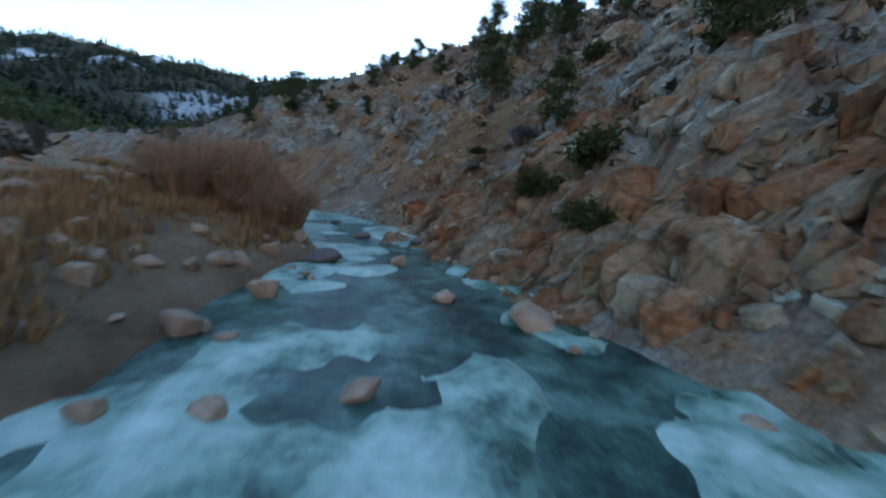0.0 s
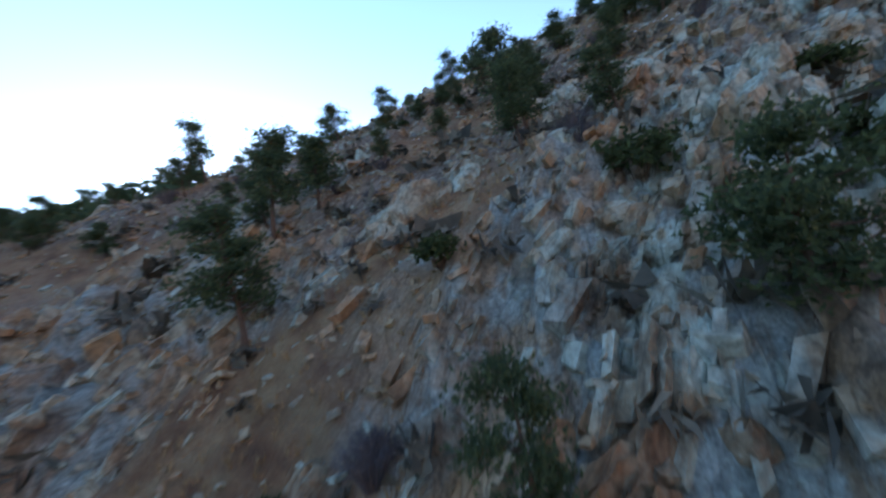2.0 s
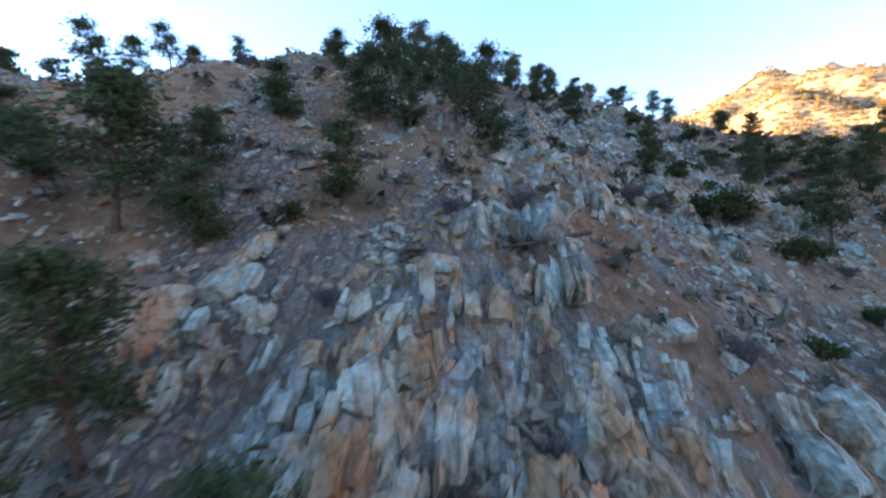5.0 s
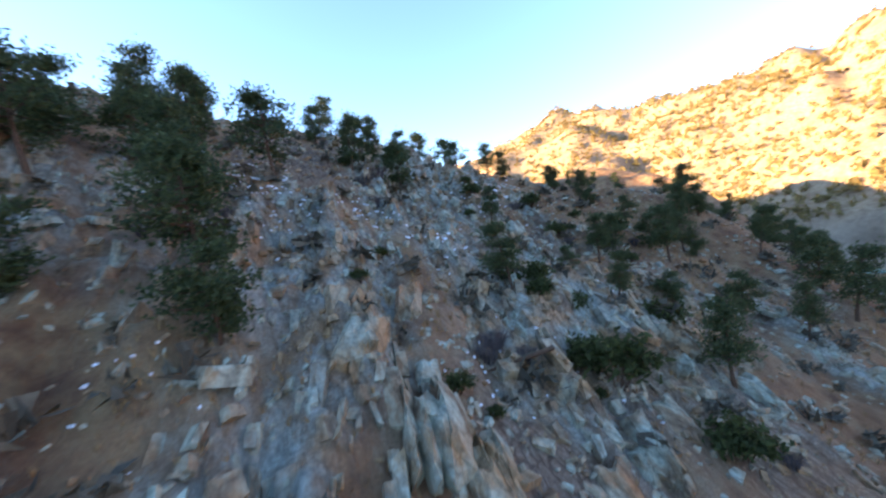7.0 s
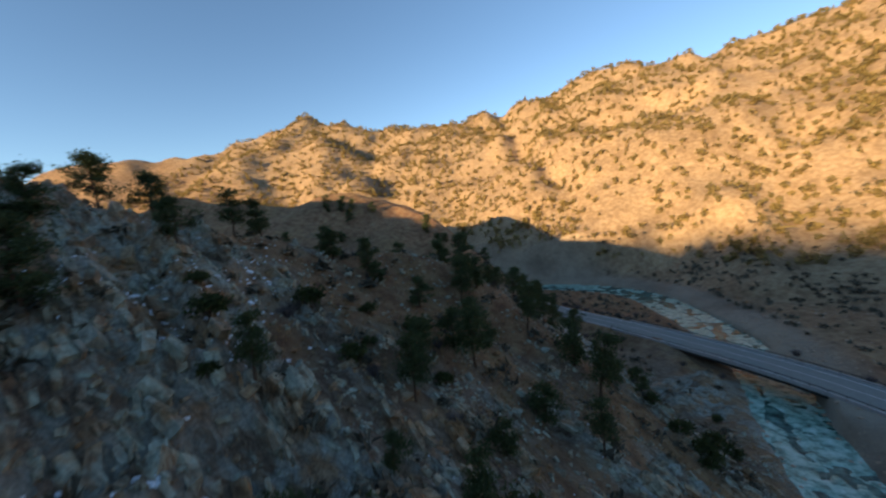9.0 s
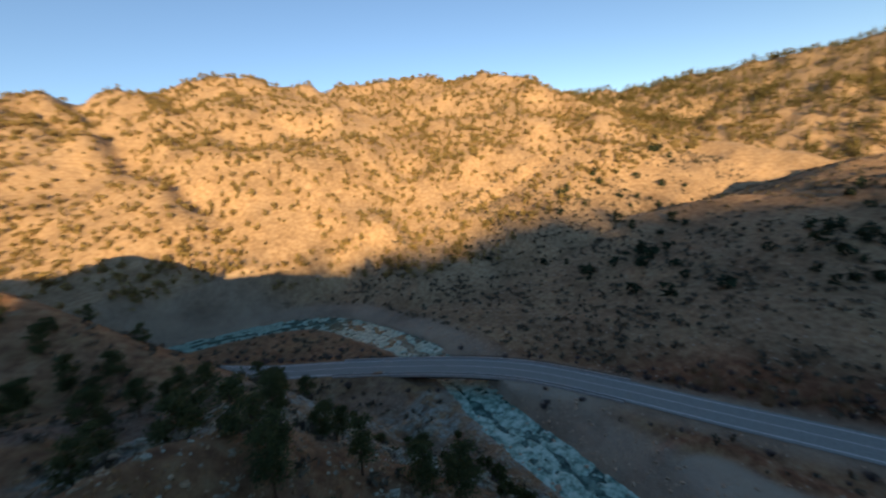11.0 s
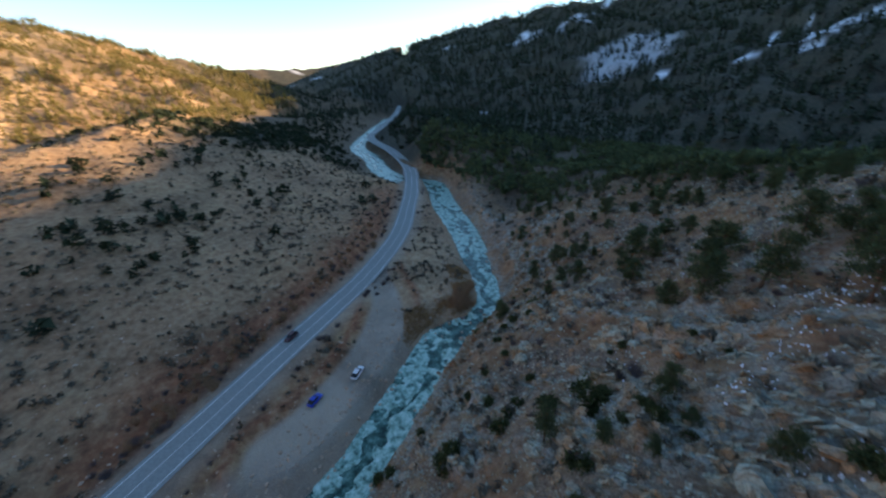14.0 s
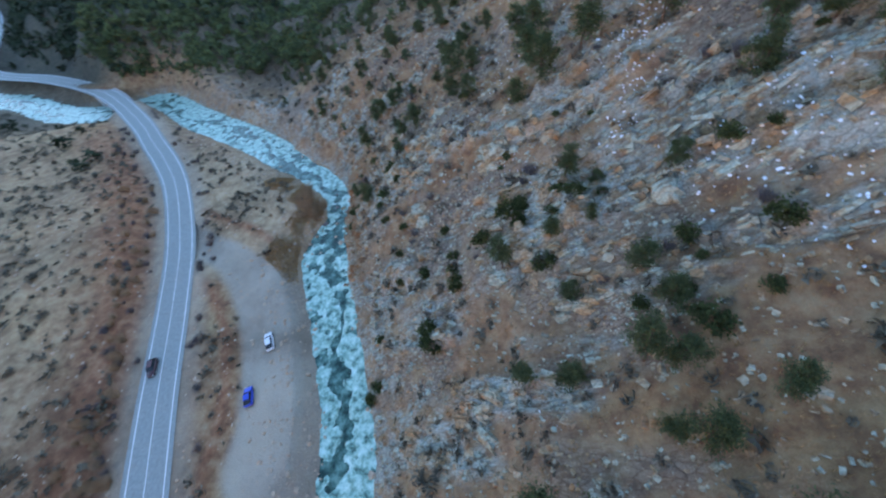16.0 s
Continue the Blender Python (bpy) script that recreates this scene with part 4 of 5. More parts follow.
woods("sunlit_pines", NEEDLE_SUNLIT, FAR, 38000, (-420, 520, -470, -150),
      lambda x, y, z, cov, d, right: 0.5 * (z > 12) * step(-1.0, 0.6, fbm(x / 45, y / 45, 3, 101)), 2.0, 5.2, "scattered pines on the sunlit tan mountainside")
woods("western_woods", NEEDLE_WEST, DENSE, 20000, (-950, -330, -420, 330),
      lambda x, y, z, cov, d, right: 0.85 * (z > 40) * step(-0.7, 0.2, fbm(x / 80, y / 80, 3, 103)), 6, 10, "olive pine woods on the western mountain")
woods("hill_pines", NEEDLE_SHADED, SHRUBS, 3600, (-330, -40, -170, 170),
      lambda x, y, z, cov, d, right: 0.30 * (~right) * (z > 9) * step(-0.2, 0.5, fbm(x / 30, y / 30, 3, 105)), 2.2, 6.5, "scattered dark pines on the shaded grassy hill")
woods("slope_pines", NEEDLE, FAR, 11000, (-170, 90, 85, 300),
      lambda x, y, z, cov, d, right: 0.8 * right * (z > 4) * step(105, 140, y + 0.2 * x) * step(-0.5, 0.2, fbm(x / 22, y / 22, 3, 107)), 2.5, 6, "dark pines and brush on the shaded valley side")
woods("valley_pines", NEEDLE_SHADED, SHRUBS, 3600, (-450, -120, 110, 340),
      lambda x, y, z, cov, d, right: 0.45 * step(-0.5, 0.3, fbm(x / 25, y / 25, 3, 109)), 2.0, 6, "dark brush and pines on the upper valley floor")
woods("knob_pines", NEEDLE_SHADED, SHRUBS, 3000, (-350, -190, -20, 180),
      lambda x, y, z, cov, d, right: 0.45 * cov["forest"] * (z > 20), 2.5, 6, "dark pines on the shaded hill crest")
woods("dark_forest", NEEDLE_SHADED, DENSE, 26000, (-1500, 700, 190, 1060),
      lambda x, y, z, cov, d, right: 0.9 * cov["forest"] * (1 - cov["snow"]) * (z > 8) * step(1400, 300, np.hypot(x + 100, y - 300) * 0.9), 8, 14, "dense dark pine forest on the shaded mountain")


def tuft_shape(seed):
    r = np.random.default_rng(seed)
    v, f = [], []
    for i in range(7):
        an, out = r.uniform(0, 6.283), r.uniform(0.2, 0.7)
        a = np.array([math.cos(an), math.sin(an), 0]) * 0.12
        s = np.array([-math.sin(an), math.cos(an), 0]) * 0.05
        n = len(v)
        v += [a - s, a + s, a * (1 + 5 * out) + np.array([0, 0, r.uniform(0.6, 1.1)])]
        f.append((n, n + 1, n + 2))
    return np.array(v), np.array(f)


TUFTS = [tuft_shape(s) for s in range(8)]


def grass(n, box_, chance, lo, hi):
    x, y = rng.uniform(box_[0], box_[1], n), rng.uniform(box_[2], box_[3], n)
    z, cov, d, right, dq, qs, hill, crag = land(x, y)
    keep = rng.uniform(0, 1, n) < chance(x, y, cov, d, right, dq, crag)
    out = []
    for a, b, c in zip(x[keep], y[keep], z[keep]):
        s = rng.uniform(lo, hi)
        out.append((np.array([a, b, c - 0.03]), turned(rng.normal(0, 0.15), rng.normal(0, 0.15), rng.uniform(0, 6.28)) * s))
    return out


tufts = grass(44000, (5, 100, -62, 112), lambda x, y, cov, d, right, dq, crag: right * (d > 2) * (1 - 0.85 * crag) * (1 - 0.8 * cov["scree"]) * step(-0.2, 0.4, fbm(x / 9, y / 9, 3, 111)), 0.25, 0.6)
tufts += grass(46000, (-24, 12, 18, 62), lambda x, y, cov, d, right, dq, crag: (~right) * (d > 0.8) * (d < 9) * (dq > 1.5) * (1 - cov["gravel"]) * step(-0.35, 0.2, fbm(x / 4, y / 4, 2, 115)), 0.3, 0.75)
scatter("dry_grass", STRAW, TUFTS, tufts, "dry straw-coloured grass tufts", "grass")

# ---- boulders along and in the river ----
BOULDERS = [stone("boulder", s, 0.5, PALE, "pale rounded boulder beside the river") for s in range(1, 7)]
DARKS = [stone("boulder", s, 0.5, DARKROCK, "dark wet boulder in the river") for s in range(7, 9)]
spots = [(4.0, 28.9, 0.9, 0), (1.6, 28.6, 0.85, 0), (-0.2, 28.9, 0.8, 0), (1.4, 34.9, 1.5, 0), (7.3, 34.2, 1.1, 0), (6.5, 39.3, 1.2, 0), (0.3, 32.4, 0.7, 0),
         (-0.3, 36.7, 1.3, 0), (-0.9, 35.6, 1.0, 0), (2.4, 37.2, 0.5, 0), (1.9, 37.8, 0.6, 0), (2.7, 36.6, 0.45, 0)]
for _ in range(34):  # pale blocks along the foot of the slope
    v = rng.uniform(38.5, 51)
    spots.append((9.9 - 0.10 * (v - 39) + rng.normal(0, 0.5), v, rng.lognormal(-0.15, 0.35), 1))
rl = resample(smooth_line(RIVER, 12), 0.5)
rl = rl[(rl[:, 1] > -80) & (rl[:, 1] < 90)]
while len(spots) < 235:
    c = rl[rng.integers(len(rl))]
    side = rng.choice([-1, 1], p=[0.62, 0.38])
    off = side * (5.2 + abs(rng.normal(0, 1.6)) * (1.5 if side < 0 else 0.7) - 1.2)
    i = int(np.argmin(np.hypot(*(rl - c).T)))
    run = rl[min(i + 1, len(rl) - 1)] - rl[max(i - 1, 0)]
    run = run / np.linalg.norm(run)
    p = c + np.array([run[1], -run[0]]) * off
    if np.hypot(p[0] - 3.5, p[1] - 22.4) > 3:
        spots.append((p[0], p[1], rng.lognormal(-0.25, 0.4), 1))
groups = {}
for x, y, s, loose in spots:
    groups.setdefault(int(rng.integers(6)), []).append(pose(x, y, max(ground_z(x, y), -0.05) + 0.05 * s, rng.uniform(-12, 12), rng.uniform(-12, 12), rng.uniform(0, 360)) @ Matrix.Diagonal((s, s, s, 1)))
for k, ms in groups.items():
    copies(BOULDERS[k], ms, "boulders along the river")
copies(DARKS[0], [pose(2.9, 39.3, 0.15, 0, 0, 40) @ Matrix.Diagonal((2.2, 1.9, 1.5, 1)), pose(5.0, 46, 0.1, 0, 0, 10) @ Matrix.Diagonal((1.5, 1.5, 1.0, 1))], "boulders along the river")
copies(DARKS[1], [pose(8.2, 44.0, 0.1, 0, 0, 70), pose(3.5, 52.0, 0.1, 0, 0, 20)], "boulders along the river")
# barrier stones round the gravel lot and along the road
LOTSTONE = stone("barrier_stone", 21, 0.42, PALE, "pale barrier stone at the edge of the gravel lot", "stone", 0.6)
row = [(3.0 + 1.15 * i, -15.2 + 0.12 * i) for i in range(8)]
row += [(-6.5 - 0.42 * i * 3.1 + rng.normal(0, 0.3), -28 + i * 3.1 + rng.normal(0, 0.3)) for i in range(24)]
row += [(9.5 - 0.36 * i * 2.3 + rng.normal(0, 0.6), -12 + i * 2.3 + rng.normal(0, 0.5)) for i in range(18)]
copies(LOTSTONE, [place(None, x, y, rng.uniform(0, 360), rng.uniform(0.6, 1.05), -0.05) for x, y in row], "barrier stones")

# ---- brush ----
WILLOW = shrub("willow_bush", 31, 1.7, 2.6, 150, TWIG, "leafless reddish-brown willow bush on dry ground")
strip_spots = []
while len(strip_spots) < 75:  # thicket along the foot of the cut bank
    q = strip(ROAD_LINE, [-rng.uniform(8, 15)], 0)[rng.integers(43, 66), 0] + rng.normal(0, 0.8, 2)
    strip_spots.append((q[0], q[1], rng.uniform(0.55, 0.95)))
copies(WILLOW, [place(None, x, y, rng.uniform(0, 360), s) for x, y, s in ((1.0, 43.6, 1.1), (0.2, 41.0, 1.0), (0.9, 46.4, 1.2), (-0.6, 44.6, 1.2), (-1.0, 41.8, 1.3), (-2.0, 43.8, 1.4), (-2.8, 46.3, 1.4), (-3.8, 49.0, 1.3), (-5.0, 52.0, 1.2), (-3.0, 41.2, 1.0), (-4.6, 45.0, 1.1), (-6.6, 48.5, 1.0), (-6.0, 55.0, 1.2), *strip_spots)], "willows by road and river")
GREY = shrub("brush", 33, 1.3, 1.5, 110, BRUSH, "leafless grey-brown brush on the slope")
bs = [(32.5, 27.5), (31, 25), (33, 23), (40, 22), (36, 17), (57.5, 14), (58.5, 16), (48, 30), (29, 58), (33, 60), (24, 55)]
while len(bs) < 250:
    if len(bs) < 70:
        x, y = rng.uniform(14, 95), rng.uniform(-60, 115)
    else:
        i = rng.integers(10, len(ROAD_LINE) - 25)
        off = rng.choice([rng.uniform(-14, -7), rng.uniform(6.5, 8.5)])
        q = strip(ROAD_LINE, [off], 0)[i, 0] + rng.normal(0, 2.5, 2)
        x, y = q
    z, cov, d, right, dq, *_ = land(np.array([x]), np.array([y]))
    if d[0] > 3 and dq[0] > 1.5 and np.min(np.hypot(PATH_POINTS[:, 0] - x, PATH_POINTS[:, 1] - y)) > 3:
        bs.append((x, y))
copies(GREY, [place(None, x, y, rng.uniform(0, 360), rng.uniform(0.5, 1.2)) for x, y in bs], "brush")


# ---- rock outcrops: standing ribs of slabs, each slab a piece of its own ----
SLAB_MESHES = []
for v, f in SLABS[:8]:
    me = bpy.data.meshes.new("slab")
    me.from_pydata([tuple(p) for p in v], [], [tuple(int(i) for i in t) for t in f])
    me.materials.append(CLIFF)
    SLAB_MESHES.append(me)
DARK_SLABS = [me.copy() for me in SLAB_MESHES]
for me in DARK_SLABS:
    me.materials[0] = LOW_ROCK


def crag_mesh(seed, mat):
    """A layered, broken block of bedrock: beds shifted against one another, edges chipped."""
    r = np.random.default_rng(seed)
    bm = bmesh.new()
    bmesh.ops.create_cube(bm, size=2)
    bmesh.ops.subdivide_edges(bm, edges=bm.edges, cuts=5, use_grid_fill=True)
    shift = r.uniform(-0.3, 0.3, (9, 2))
    off = Vector((seed * 7.3, seed * 1.7, 0))
    for v in bm.verts:
        q = v.co.copy()
        bed = int(np.clip((q.y + 1) * 3.2 + 0.7 * noise.noise(q * 0.8 + off), 0, 8))
        block = math.floor((q.x + 1.5 * shift[bed, 0]) * 2.2 + 0.4 * noise.noise(q * 1.3 + off))
        chip = noise.noise(Vector((block * 3.1, bed * 5.3, seed)))
        taper = 1 - 0.35 * max(q.z, 0)
        v.co = Vector((q.x * taper * (1 + 0.25 * chip) + shift[bed, 0], q.y * taper + 0.12 * noise.noise(q * 2.1 + off), q.z * (1 + 0.35 * chip) + shift[bed, 1])) + 0.10 * noise.noise_vector(q * 2.6 + off)
    for _ in range(9):
        face = Vector(r.normal(0, 1, 3)).normalized()
        depth = r.uniform(0.75, 1.05)
        for v in bm.verts:
            k = v.co.dot(face) - depth
            if k > 0:
                v.co -= face * k * 0.92
    me = bpy.data.meshes.new("crag_block")
    bm.to_mesh(me)
    bm.free()
    me.materials.append(mat)
    return me


BLOCKS, DARK_BLOCKS = [crag_mesh(s, CLIFF) for s in range(6)], [crag_mesh(s, LOW_ROCK) for s in range(6, 10)]


def outcrop(x, y, wide, deep, n, size, meshes, label):
    """A crag of n upright slabs over an area wide across the slope and deep up the slope."""
    root = new("rock_outcrop")
    root.location = (x, y, ground_z(x, y))
    for _ in range(int(n * 1.5)):
        a, b = rng.normal(0, 0.38) * deep, rng.normal(0, 0.38) * wide
        px_, py_ = x + 0.97 * a + 0.24 * b, y - 0.24 * a + 0.97 * b
        s = 0.58 * size * min(rng.lognormal(0, 0.4), 1.7)
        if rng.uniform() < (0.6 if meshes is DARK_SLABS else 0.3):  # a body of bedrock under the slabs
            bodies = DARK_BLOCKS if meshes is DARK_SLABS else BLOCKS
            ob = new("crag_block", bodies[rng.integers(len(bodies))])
            ob.parent = root
            ob.matrix_basis = Matrix.LocRotScale(Vector((px_, py_, ground_z(px_, py_) - 0.1 * s)) - root.location, Euler((rng.normal(0.05, 0.10), -0.6 + rng.normal(0, 0.15), -0.24 + rng.normal(0, 0.2))),
                                                 (s * rng.uniform(1.3, 2.4), s * rng.uniform(0.8, 1.4), s * rng.uniform(0.7, 1.3)))
            continue
        ob = new("slab", meshes[rng.integers(8)])
        ob.parent = root
        turn = Euler((rng.normal(0.10, 0.10), -0.72 + rng.normal(0, 0.16), -0.24 + rng.normal(0, 0.13)))
        ob.matrix_basis = Matrix.LocRotScale(Vector((px_, py_, ground_z(px_, py_) + 0.12 * s)) - root.location, turn,
                                             (s * rng.uniform(0.6, 1.4), s * rng.uniform(0.2, 0.5), s * rng.uniform(0.35, 0.8)))
    return tagged(root, label, "rock", group="outcrops on the slope")


CRAGS_A = [(28.5, 37.0, 5, 9, 95, 0.85), (34.5, 39.5, 4, 7, 70, 0.8), (33.0, 31.5, 4, 8, 60, 0.8), (24.5, 41.0, 4, 6, 50, 0.75), (20.0, 39.5, 3, 4, 20, 0.8), (12.6, 34.0, 4, 4, 50, 0.8), (12.2, 38.5, 4, 4, 45, 0.85), (14.5, 40.5, 4, 5, 40, 0.8), (11.5, 45.0, 5, 4, 45, 0.85), (16.0, 29.0, 5, 5, 60, 0.75), (17.5, 22.0, 6, 5, 60, 0.75), (11.5, 50.0, 7, 4, 40, 0.8), (25.0, 53.0, 4, 7, 18, 1.1), (56.5, 1.5, 4, 5, 18, 1.1),
          (53.0, 23.0, 4, 7, 22, 1.1), (52.0, 12.0, 4, 5, 14, 1.0)]
CRAGS_B = [(66.0, 20.0, 4, 5, 14, 0.9), (62.0, -6.0, 4, 6, 16, 1.0), (72.0, 2.0, 3, 4, 12, 1.0), (48.0, -18.0, 5, 6, 14, 1.0), (40.0, 46.0, 4, 6, 16, 1.0), (36.0, 20.0, 4, 6, 14, 1.0)]
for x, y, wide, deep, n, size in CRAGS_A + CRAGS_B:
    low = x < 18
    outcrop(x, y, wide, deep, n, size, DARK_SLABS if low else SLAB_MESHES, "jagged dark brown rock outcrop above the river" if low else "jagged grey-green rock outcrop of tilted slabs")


# ---- cars ----
def paint_material(name, colour):
    m, nt, b = material(name, 0.3)
    f = speckle(nt, coords(nt), 6, 4)
    nt.links.new(ramp(nt, f, (0.3, tuple(c * 0.85 for c in colour)), (0.7, colour)), b.inputs["Base Color"])
    b.inputs["Coat Weight"].default_value = 0.6
    return m


GLASS = plain("car_glass", (0.01, 0.012, 0.014), (0.02, 0.022, 0.025), 3, 0.08, 0, 0)
TYRE = plain("tyre", (0.015, 0.015, 0.015), (0.03, 0.03, 0.03), 8, 0.9, 0, 0.2, 0.01)
RIM = plain("rim", (0.35, 0.35, 0.36), (0.5, 0.5, 0.5), 5, 0.35, 0.8, 0)
LAMP = plain("lamp_glass", (0.5, 0.5, 0.48), (0.7, 0.7, 0.68), 5, 0.2, 0, 0)
REDLAMP = plain("tail_lamp", (0.25, 0.01, 0.01), (0.4, 0.02, 0.02), 5, 0.3, 0, 0)


def loft(bm, sections):
    """Skins closed rings of (y, z) points set at x places."""
    rings = [[bm.verts.new((x, yy, zz)) for yy, zz in ring] for x, ring in sections]
    for a, b in zip(rings, rings[1:]):
        for i in range(len(a)):
            bm.faces.new((a[i], a[(i + 1) % len(a)], b[(i + 1) % len(b)], b[i]))
    bm.faces.new(rings[0][::-1])
    bm.faces.new(rings[-1])


def car(colour_name, colour, label, m, length=4.5, tall=1.48, wagon=0.0):
    root = new("car")
    mat = paint_material(colour_name, colour)
    w = 0.9
    L = length / 2

    def ring(hw, z0, z1):
        return [(-hw, z0 + 0.1), (-hw * 0.96, z0), (hw * 0.96, z0), (hw, z0 + 0.1), (hw, z1 - 0.18), (hw * 0.9, z1), (-hw * 0.9, z1), (-hw, z1 - 0.18)]

    bm = bmesh.new()
    loft(bm, [(-L, ring(w * 0.82, 0.35, 0.78)), (-L + 0.15, ring(w * 0.95, 0.24, 0.92)), (-L + 0.8, ring(w, 0.2, 0.97)), (0.2, ring(w, 0.2, 0.95)), (L - 1.1, ring(w, 0.2, 0.93)),
              (L - 0.3, ring(w * 0.96, 0.22, 0.80)), (L, ring(w * 0.8, 0.32, 0.64))])
    body = part("body", bm, mat, root, smooth=True)
    bm = bmesh.new()
    loft(bm, [(-L + 0.25 - wagon * 0.1, [(-0.72, 0.93), (0.72, 0.93), (0.66, 0.97), (-0.66, 0.97)]), (-L + 0.95 - wagon * 0.6, [(-0.78, 0.93), (0.78, 0.93), (0.6, tall - 0.03), (-0.6, tall - 0.03)]),
              (0.25, [(-0.8, 0.93), (0.8, 0.93), (0.62, tall), (-0.62, tall)]), (L - 1.15, [(-0.78, 0.9), (0.78, 0.9), (0.7, 0.95), (-0.7, 0.95)])])
    part("window_glass", bm, GLASS, body)
    bm = bmesh.new()
    box(bm, L * 0.62 + wagon * 0.4, 1.22, 0.05, pose(-0.35 - wagon * 0.2, 0, tall + 0.0), 0.02)
    part("roof", bm, mat, body)
    for sx in (-L + 0.85, L - 0.85):
        for sy in (-0.82, 0.82):
            bm = bmesh.new()
            bmesh.ops.create_cone(bm, cap_ends=True, segments=20, radius1=0.33, radius2=0.33, depth=0.22, matrix=pose(sx, sy, 0.33, 90))
            wheel = part("wheel", bm, TYRE, root)
            bm = bmesh.new()
            bmesh.ops.create_cone(bm, cap_ends=True, segments=14, radius1=0.2, radius2=0.2, depth=0.24, matrix=pose(sx, sy, 0.33, 90))
            part("rim", bm, RIM, wheel)
    for sy in (-0.6, 0.6):
        bm = bmesh.new()
        box(bm, 0.12, 0.32, 0.14, pose(L - 0.06, sy, 0.62), 0.03)
        part("headlight", bm, LAMP, body)
        bm = bmesh.new()
        box(bm, 0.1, 0.28, 0.14, pose(-L + 0.05, sy, 0.72), 0.03)
        part("tail_light", bm, REDLAMP, body)
    root.matrix_basis = m
    return tagged(root, label, "car")


def parked(x, y, heading, z=None):
    return pose(x, y, (max(ground_z(x, y), ground_z(x + 1, y + 1), ground_z(x - 1, y - 1)) if z is None else z) + 0.02, 0, 0, heading)


car("blue_paint", (0.01, 0.05, 0.42), "small bright blue car parked on the gravel lot", parked(0.3, -10.2, 112), 4.1, 1.45)
car("silver_paint", (0.62, 0.64, 0.66), "pale silver car parked on the gravel lot", parked(0.6, 1.6, 118), 4.6, 1.5, 0.5)
k = int(np.argmin(np.hypot(road_fine[:, 0] + 24, road_fine[:, 1] + 3)))
q = strip(road_fine, [-1.9], 0)[k, 0]
run = road_fine[k + 1, :2] - road_fine[k - 1, :2]
car("dark_red_paint", (0.05, 0.012, 0.014), "dark red car on the asphalt road", pose(q[0], q[1], road_fine[k, 2] + 0.06, 0, 0, math.degrees(math.atan2(-run[1], -run[0]))), 4.5, 1.6, 0.6)

# ---- fallen logs and lying snow ----
for x, y, L, turn, tilt in ((33.3, 47.5, 5.5, 100, 6), (57, 15, 4.5, 60, 12), (30.0, 33.0, 3.0, 170, 4), (44, 30, 5, 80, 8)):
    v, f = [], []
    pts = [(-L / 2 + L * i / 5, 0.08 * math.sin(i * 1.7), 0.03 * math.cos(i)) for i in range(6)]
    tube(v, f, pts, [0.16, 0.15, 0.13, 0.12, 0.09, 0.05], 8)
    tube(v, f, [pts[3], (pts[3][0] + 0.3, 0.5, 0.25)], [0.05, 0.02], 5)
    log = from_lists("fallen_log", v, f, BARK, None)
    log.matrix_basis = pose(x, y, ground_z(x, y) + 0.12, 0, tilt, turn)
    tagged(log, "weathered fallen pine log on the slope", "log")

# low sagebrush over the grassy hill
SAGE = plain("sagebrush", (0.07, 0.06, 0.045), (0.16, 0.135, 0.10), 1.0, 0.9, 0, 0, 0, ((0.5, 0.5, 0.5), (1.4, 1.4, 1.3)))


def sage_shape(seed):
    r = np.random.default_rng(seed)
    v, f = [], []
    for _ in range(22):
        c = r.normal(0, 0.36, 3) * (1, 1, 0.5) + (0, 0, 0.35)
        a, b = r.normal(0, 0.26, 3), r.normal(0, 0.26, 3)
        n = len(v)
        v += [c - a, c + a, c + b]
        f.append((n, n + 1, n + 2))
    return np.array(v), np.array(f)


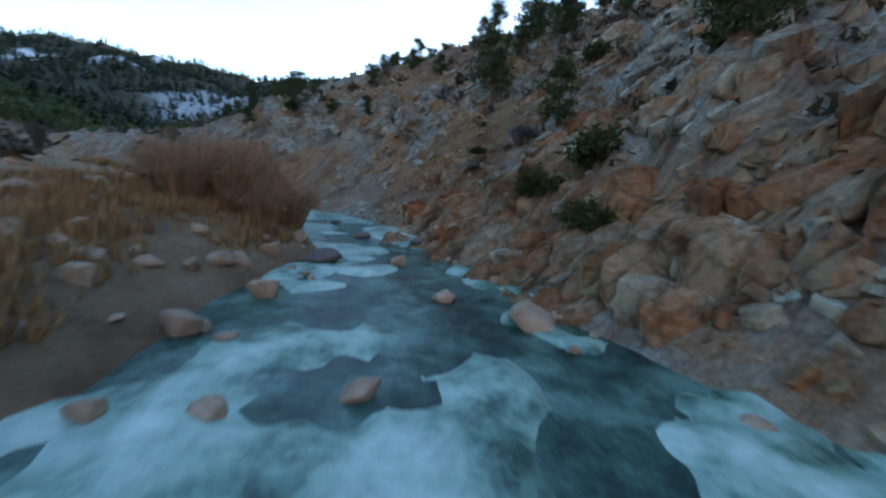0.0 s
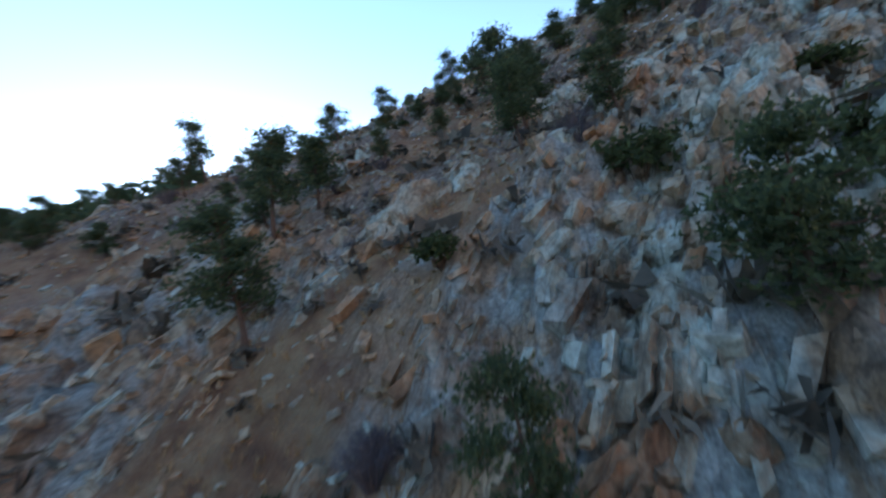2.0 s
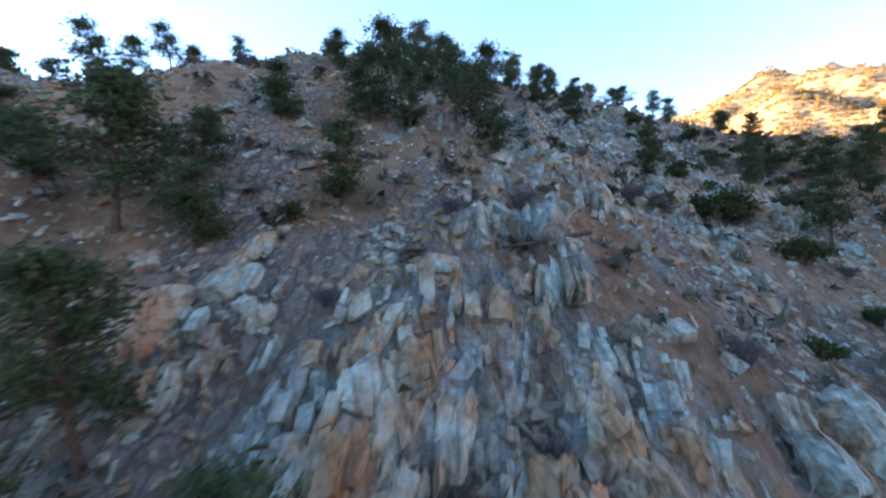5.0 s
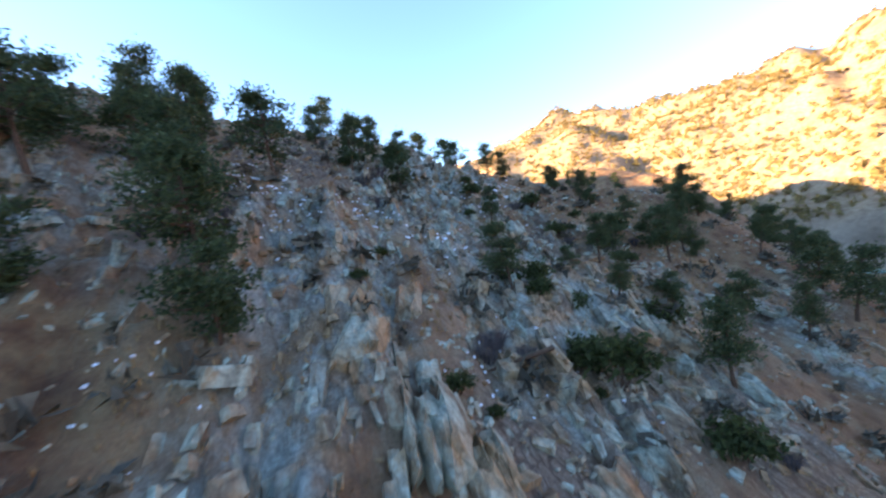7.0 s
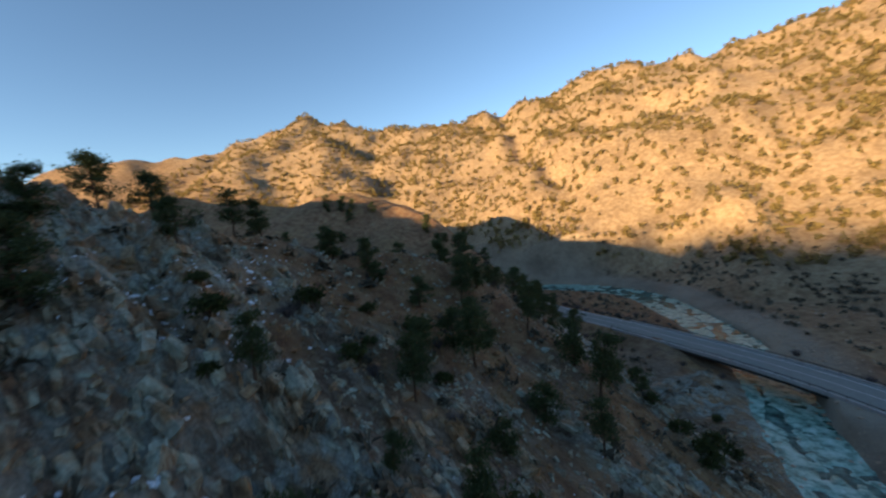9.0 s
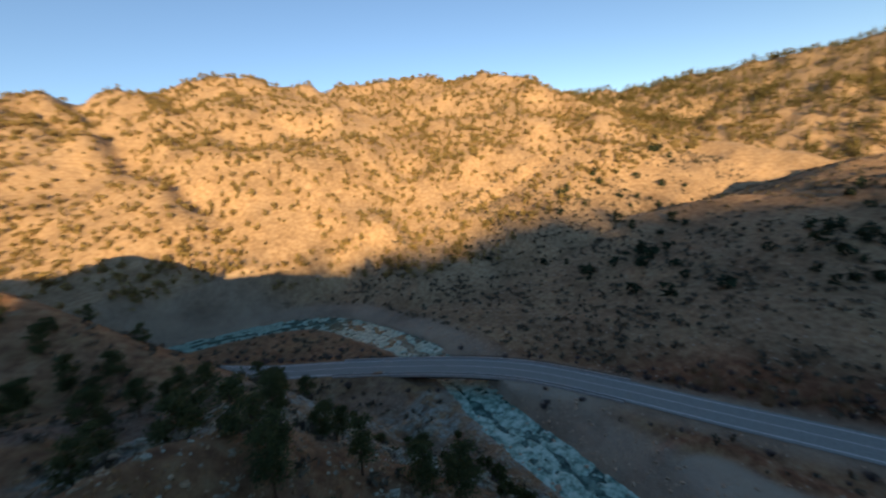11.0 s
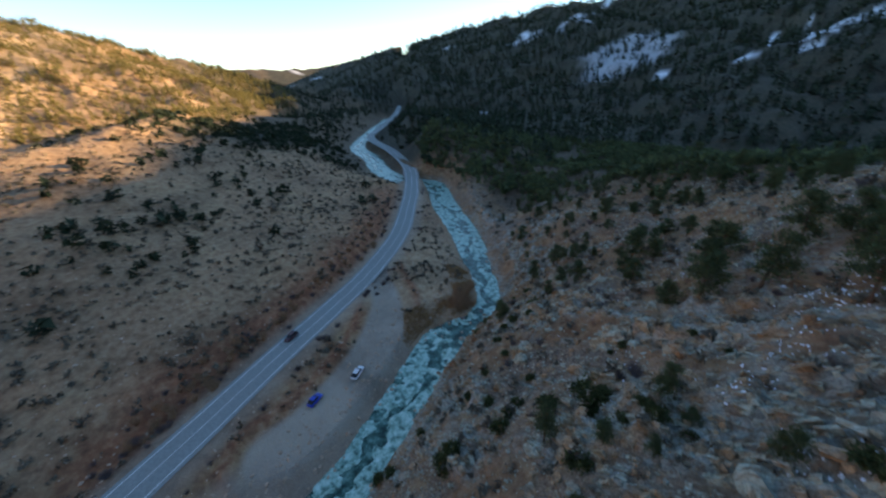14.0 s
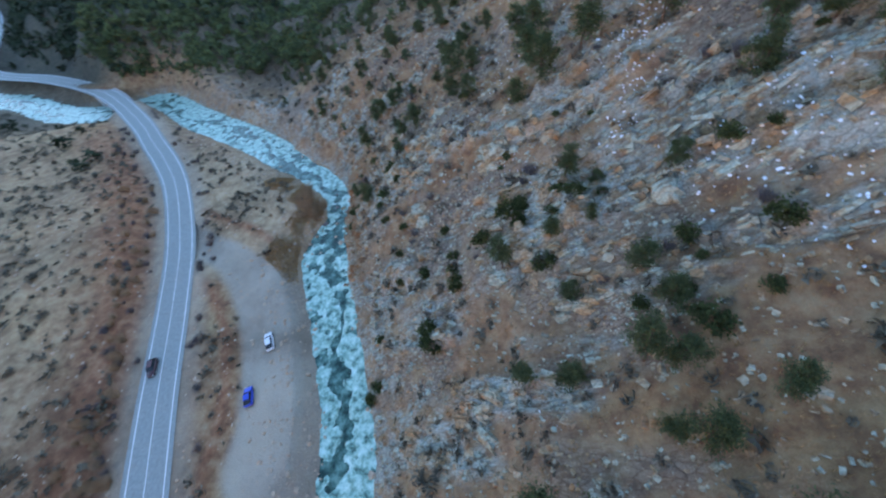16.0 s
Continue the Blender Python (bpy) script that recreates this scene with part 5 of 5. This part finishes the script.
SAGES = [sage_shape(s) for s in range(8)]
n = 24000
x, y = rng.uniform(-260, 110, n), rng.uniform(-200, 190, n)
z, cov, d, right, dq, qs, hill, crag = land(x, y)
keep = (d > 4) & (dq > 3.5) & (cov["gravel"] < 0.5) & (rng.uniform(0, 1, n) < np.where(right, 0.35, 0.15 + 0.6 * step(-0.3, 0.3, fbm(x / 18, y / 18, 3, 131))))
scatter("sagebrush", SAGE, SAGES, [(np.array([a, b, c]), turned(0, 0, rng.uniform(0, 6)) * rng.uniform(0.4, 1.6)) for a, b, c in zip(x[keep], y[keep], z[keep])],
        "low grey-brown sagebrush on the dry slopes", "brush")
n = 16000
x, y = rng.uniform(-100, 24, n), rng.uniform(-130, 120, n)
z, cov, d, right, dq, qs, hill, crag = land(x, y)
keep = ~right & (d > 0.3) & (dq > 1.0) & (rng.uniform(0, 1, n) < 0.2 + 0.65 * (d < 10))
scatter("bank_stones", PALE, PEBBLES, [(np.array([a, b, c]), turned(*rng.uniform(-0.5, 0.5, 2), rng.uniform(0, 6)) * min(rng.lognormal(-1.15, 0.45), 0.7)) for a, b, c in zip(x[keep], y[keep], z[keep])],
        "loose pale stones over the gravel flats", "stones")
n = 20000
x, y = rng.uniform(40, 100, n), rng.uniform(-40, 100, n)
z, cov, d, right, dq, qs, hill, crag = land(x, y)
keep = right & (z > 24) & (rng.uniform(0, 1, n) < 0.22 * step(0.3, 0.55, fbm(x / 8, y / 8, 3, 141)))
snow_spots = [(np.array([a, b, c + 0.02]), turned(*rng.uniform(-0.3, 0.3, 2), rng.uniform(0, 6)) @ np.diag([s, s * 0.7, 0.06])) for a, b, c, s in
              zip(x[keep], y[keep], z[keep], rng.uniform(0.04, 0.14, keep.sum()))]
for cx, cy, r, n in ((74, 18, 1.5, 45), (71.5, 15, 1.2, 30), (69.5, 12, 1.2, 20), (74, 26, 2.2, 90), (78, 29, 2.4, 60), (58, 16, 0.8, 14), (79, 2, 3.0, 90), (84, 6, 3.0, 80), (86, -8, 3.0, 60)):
    for a, b, s in zip(rng.normal(cx, r, n), rng.normal(cy, r, n), rng.lognormal(-2.0, 0.4, n)):
        snow_spots.append((np.array([a, b, ground_z(a, b) + 0.03]), turned(*rng.uniform(-0.5, 0.5, 2), rng.uniform(0, 6)) @ np.diag([s, s * rng.uniform(0.5, 0.9), 0.09])))
scatter("snow_patches", SNOW, SLABS, snow_spots, "scraps of old snow between the rocks", "snow")
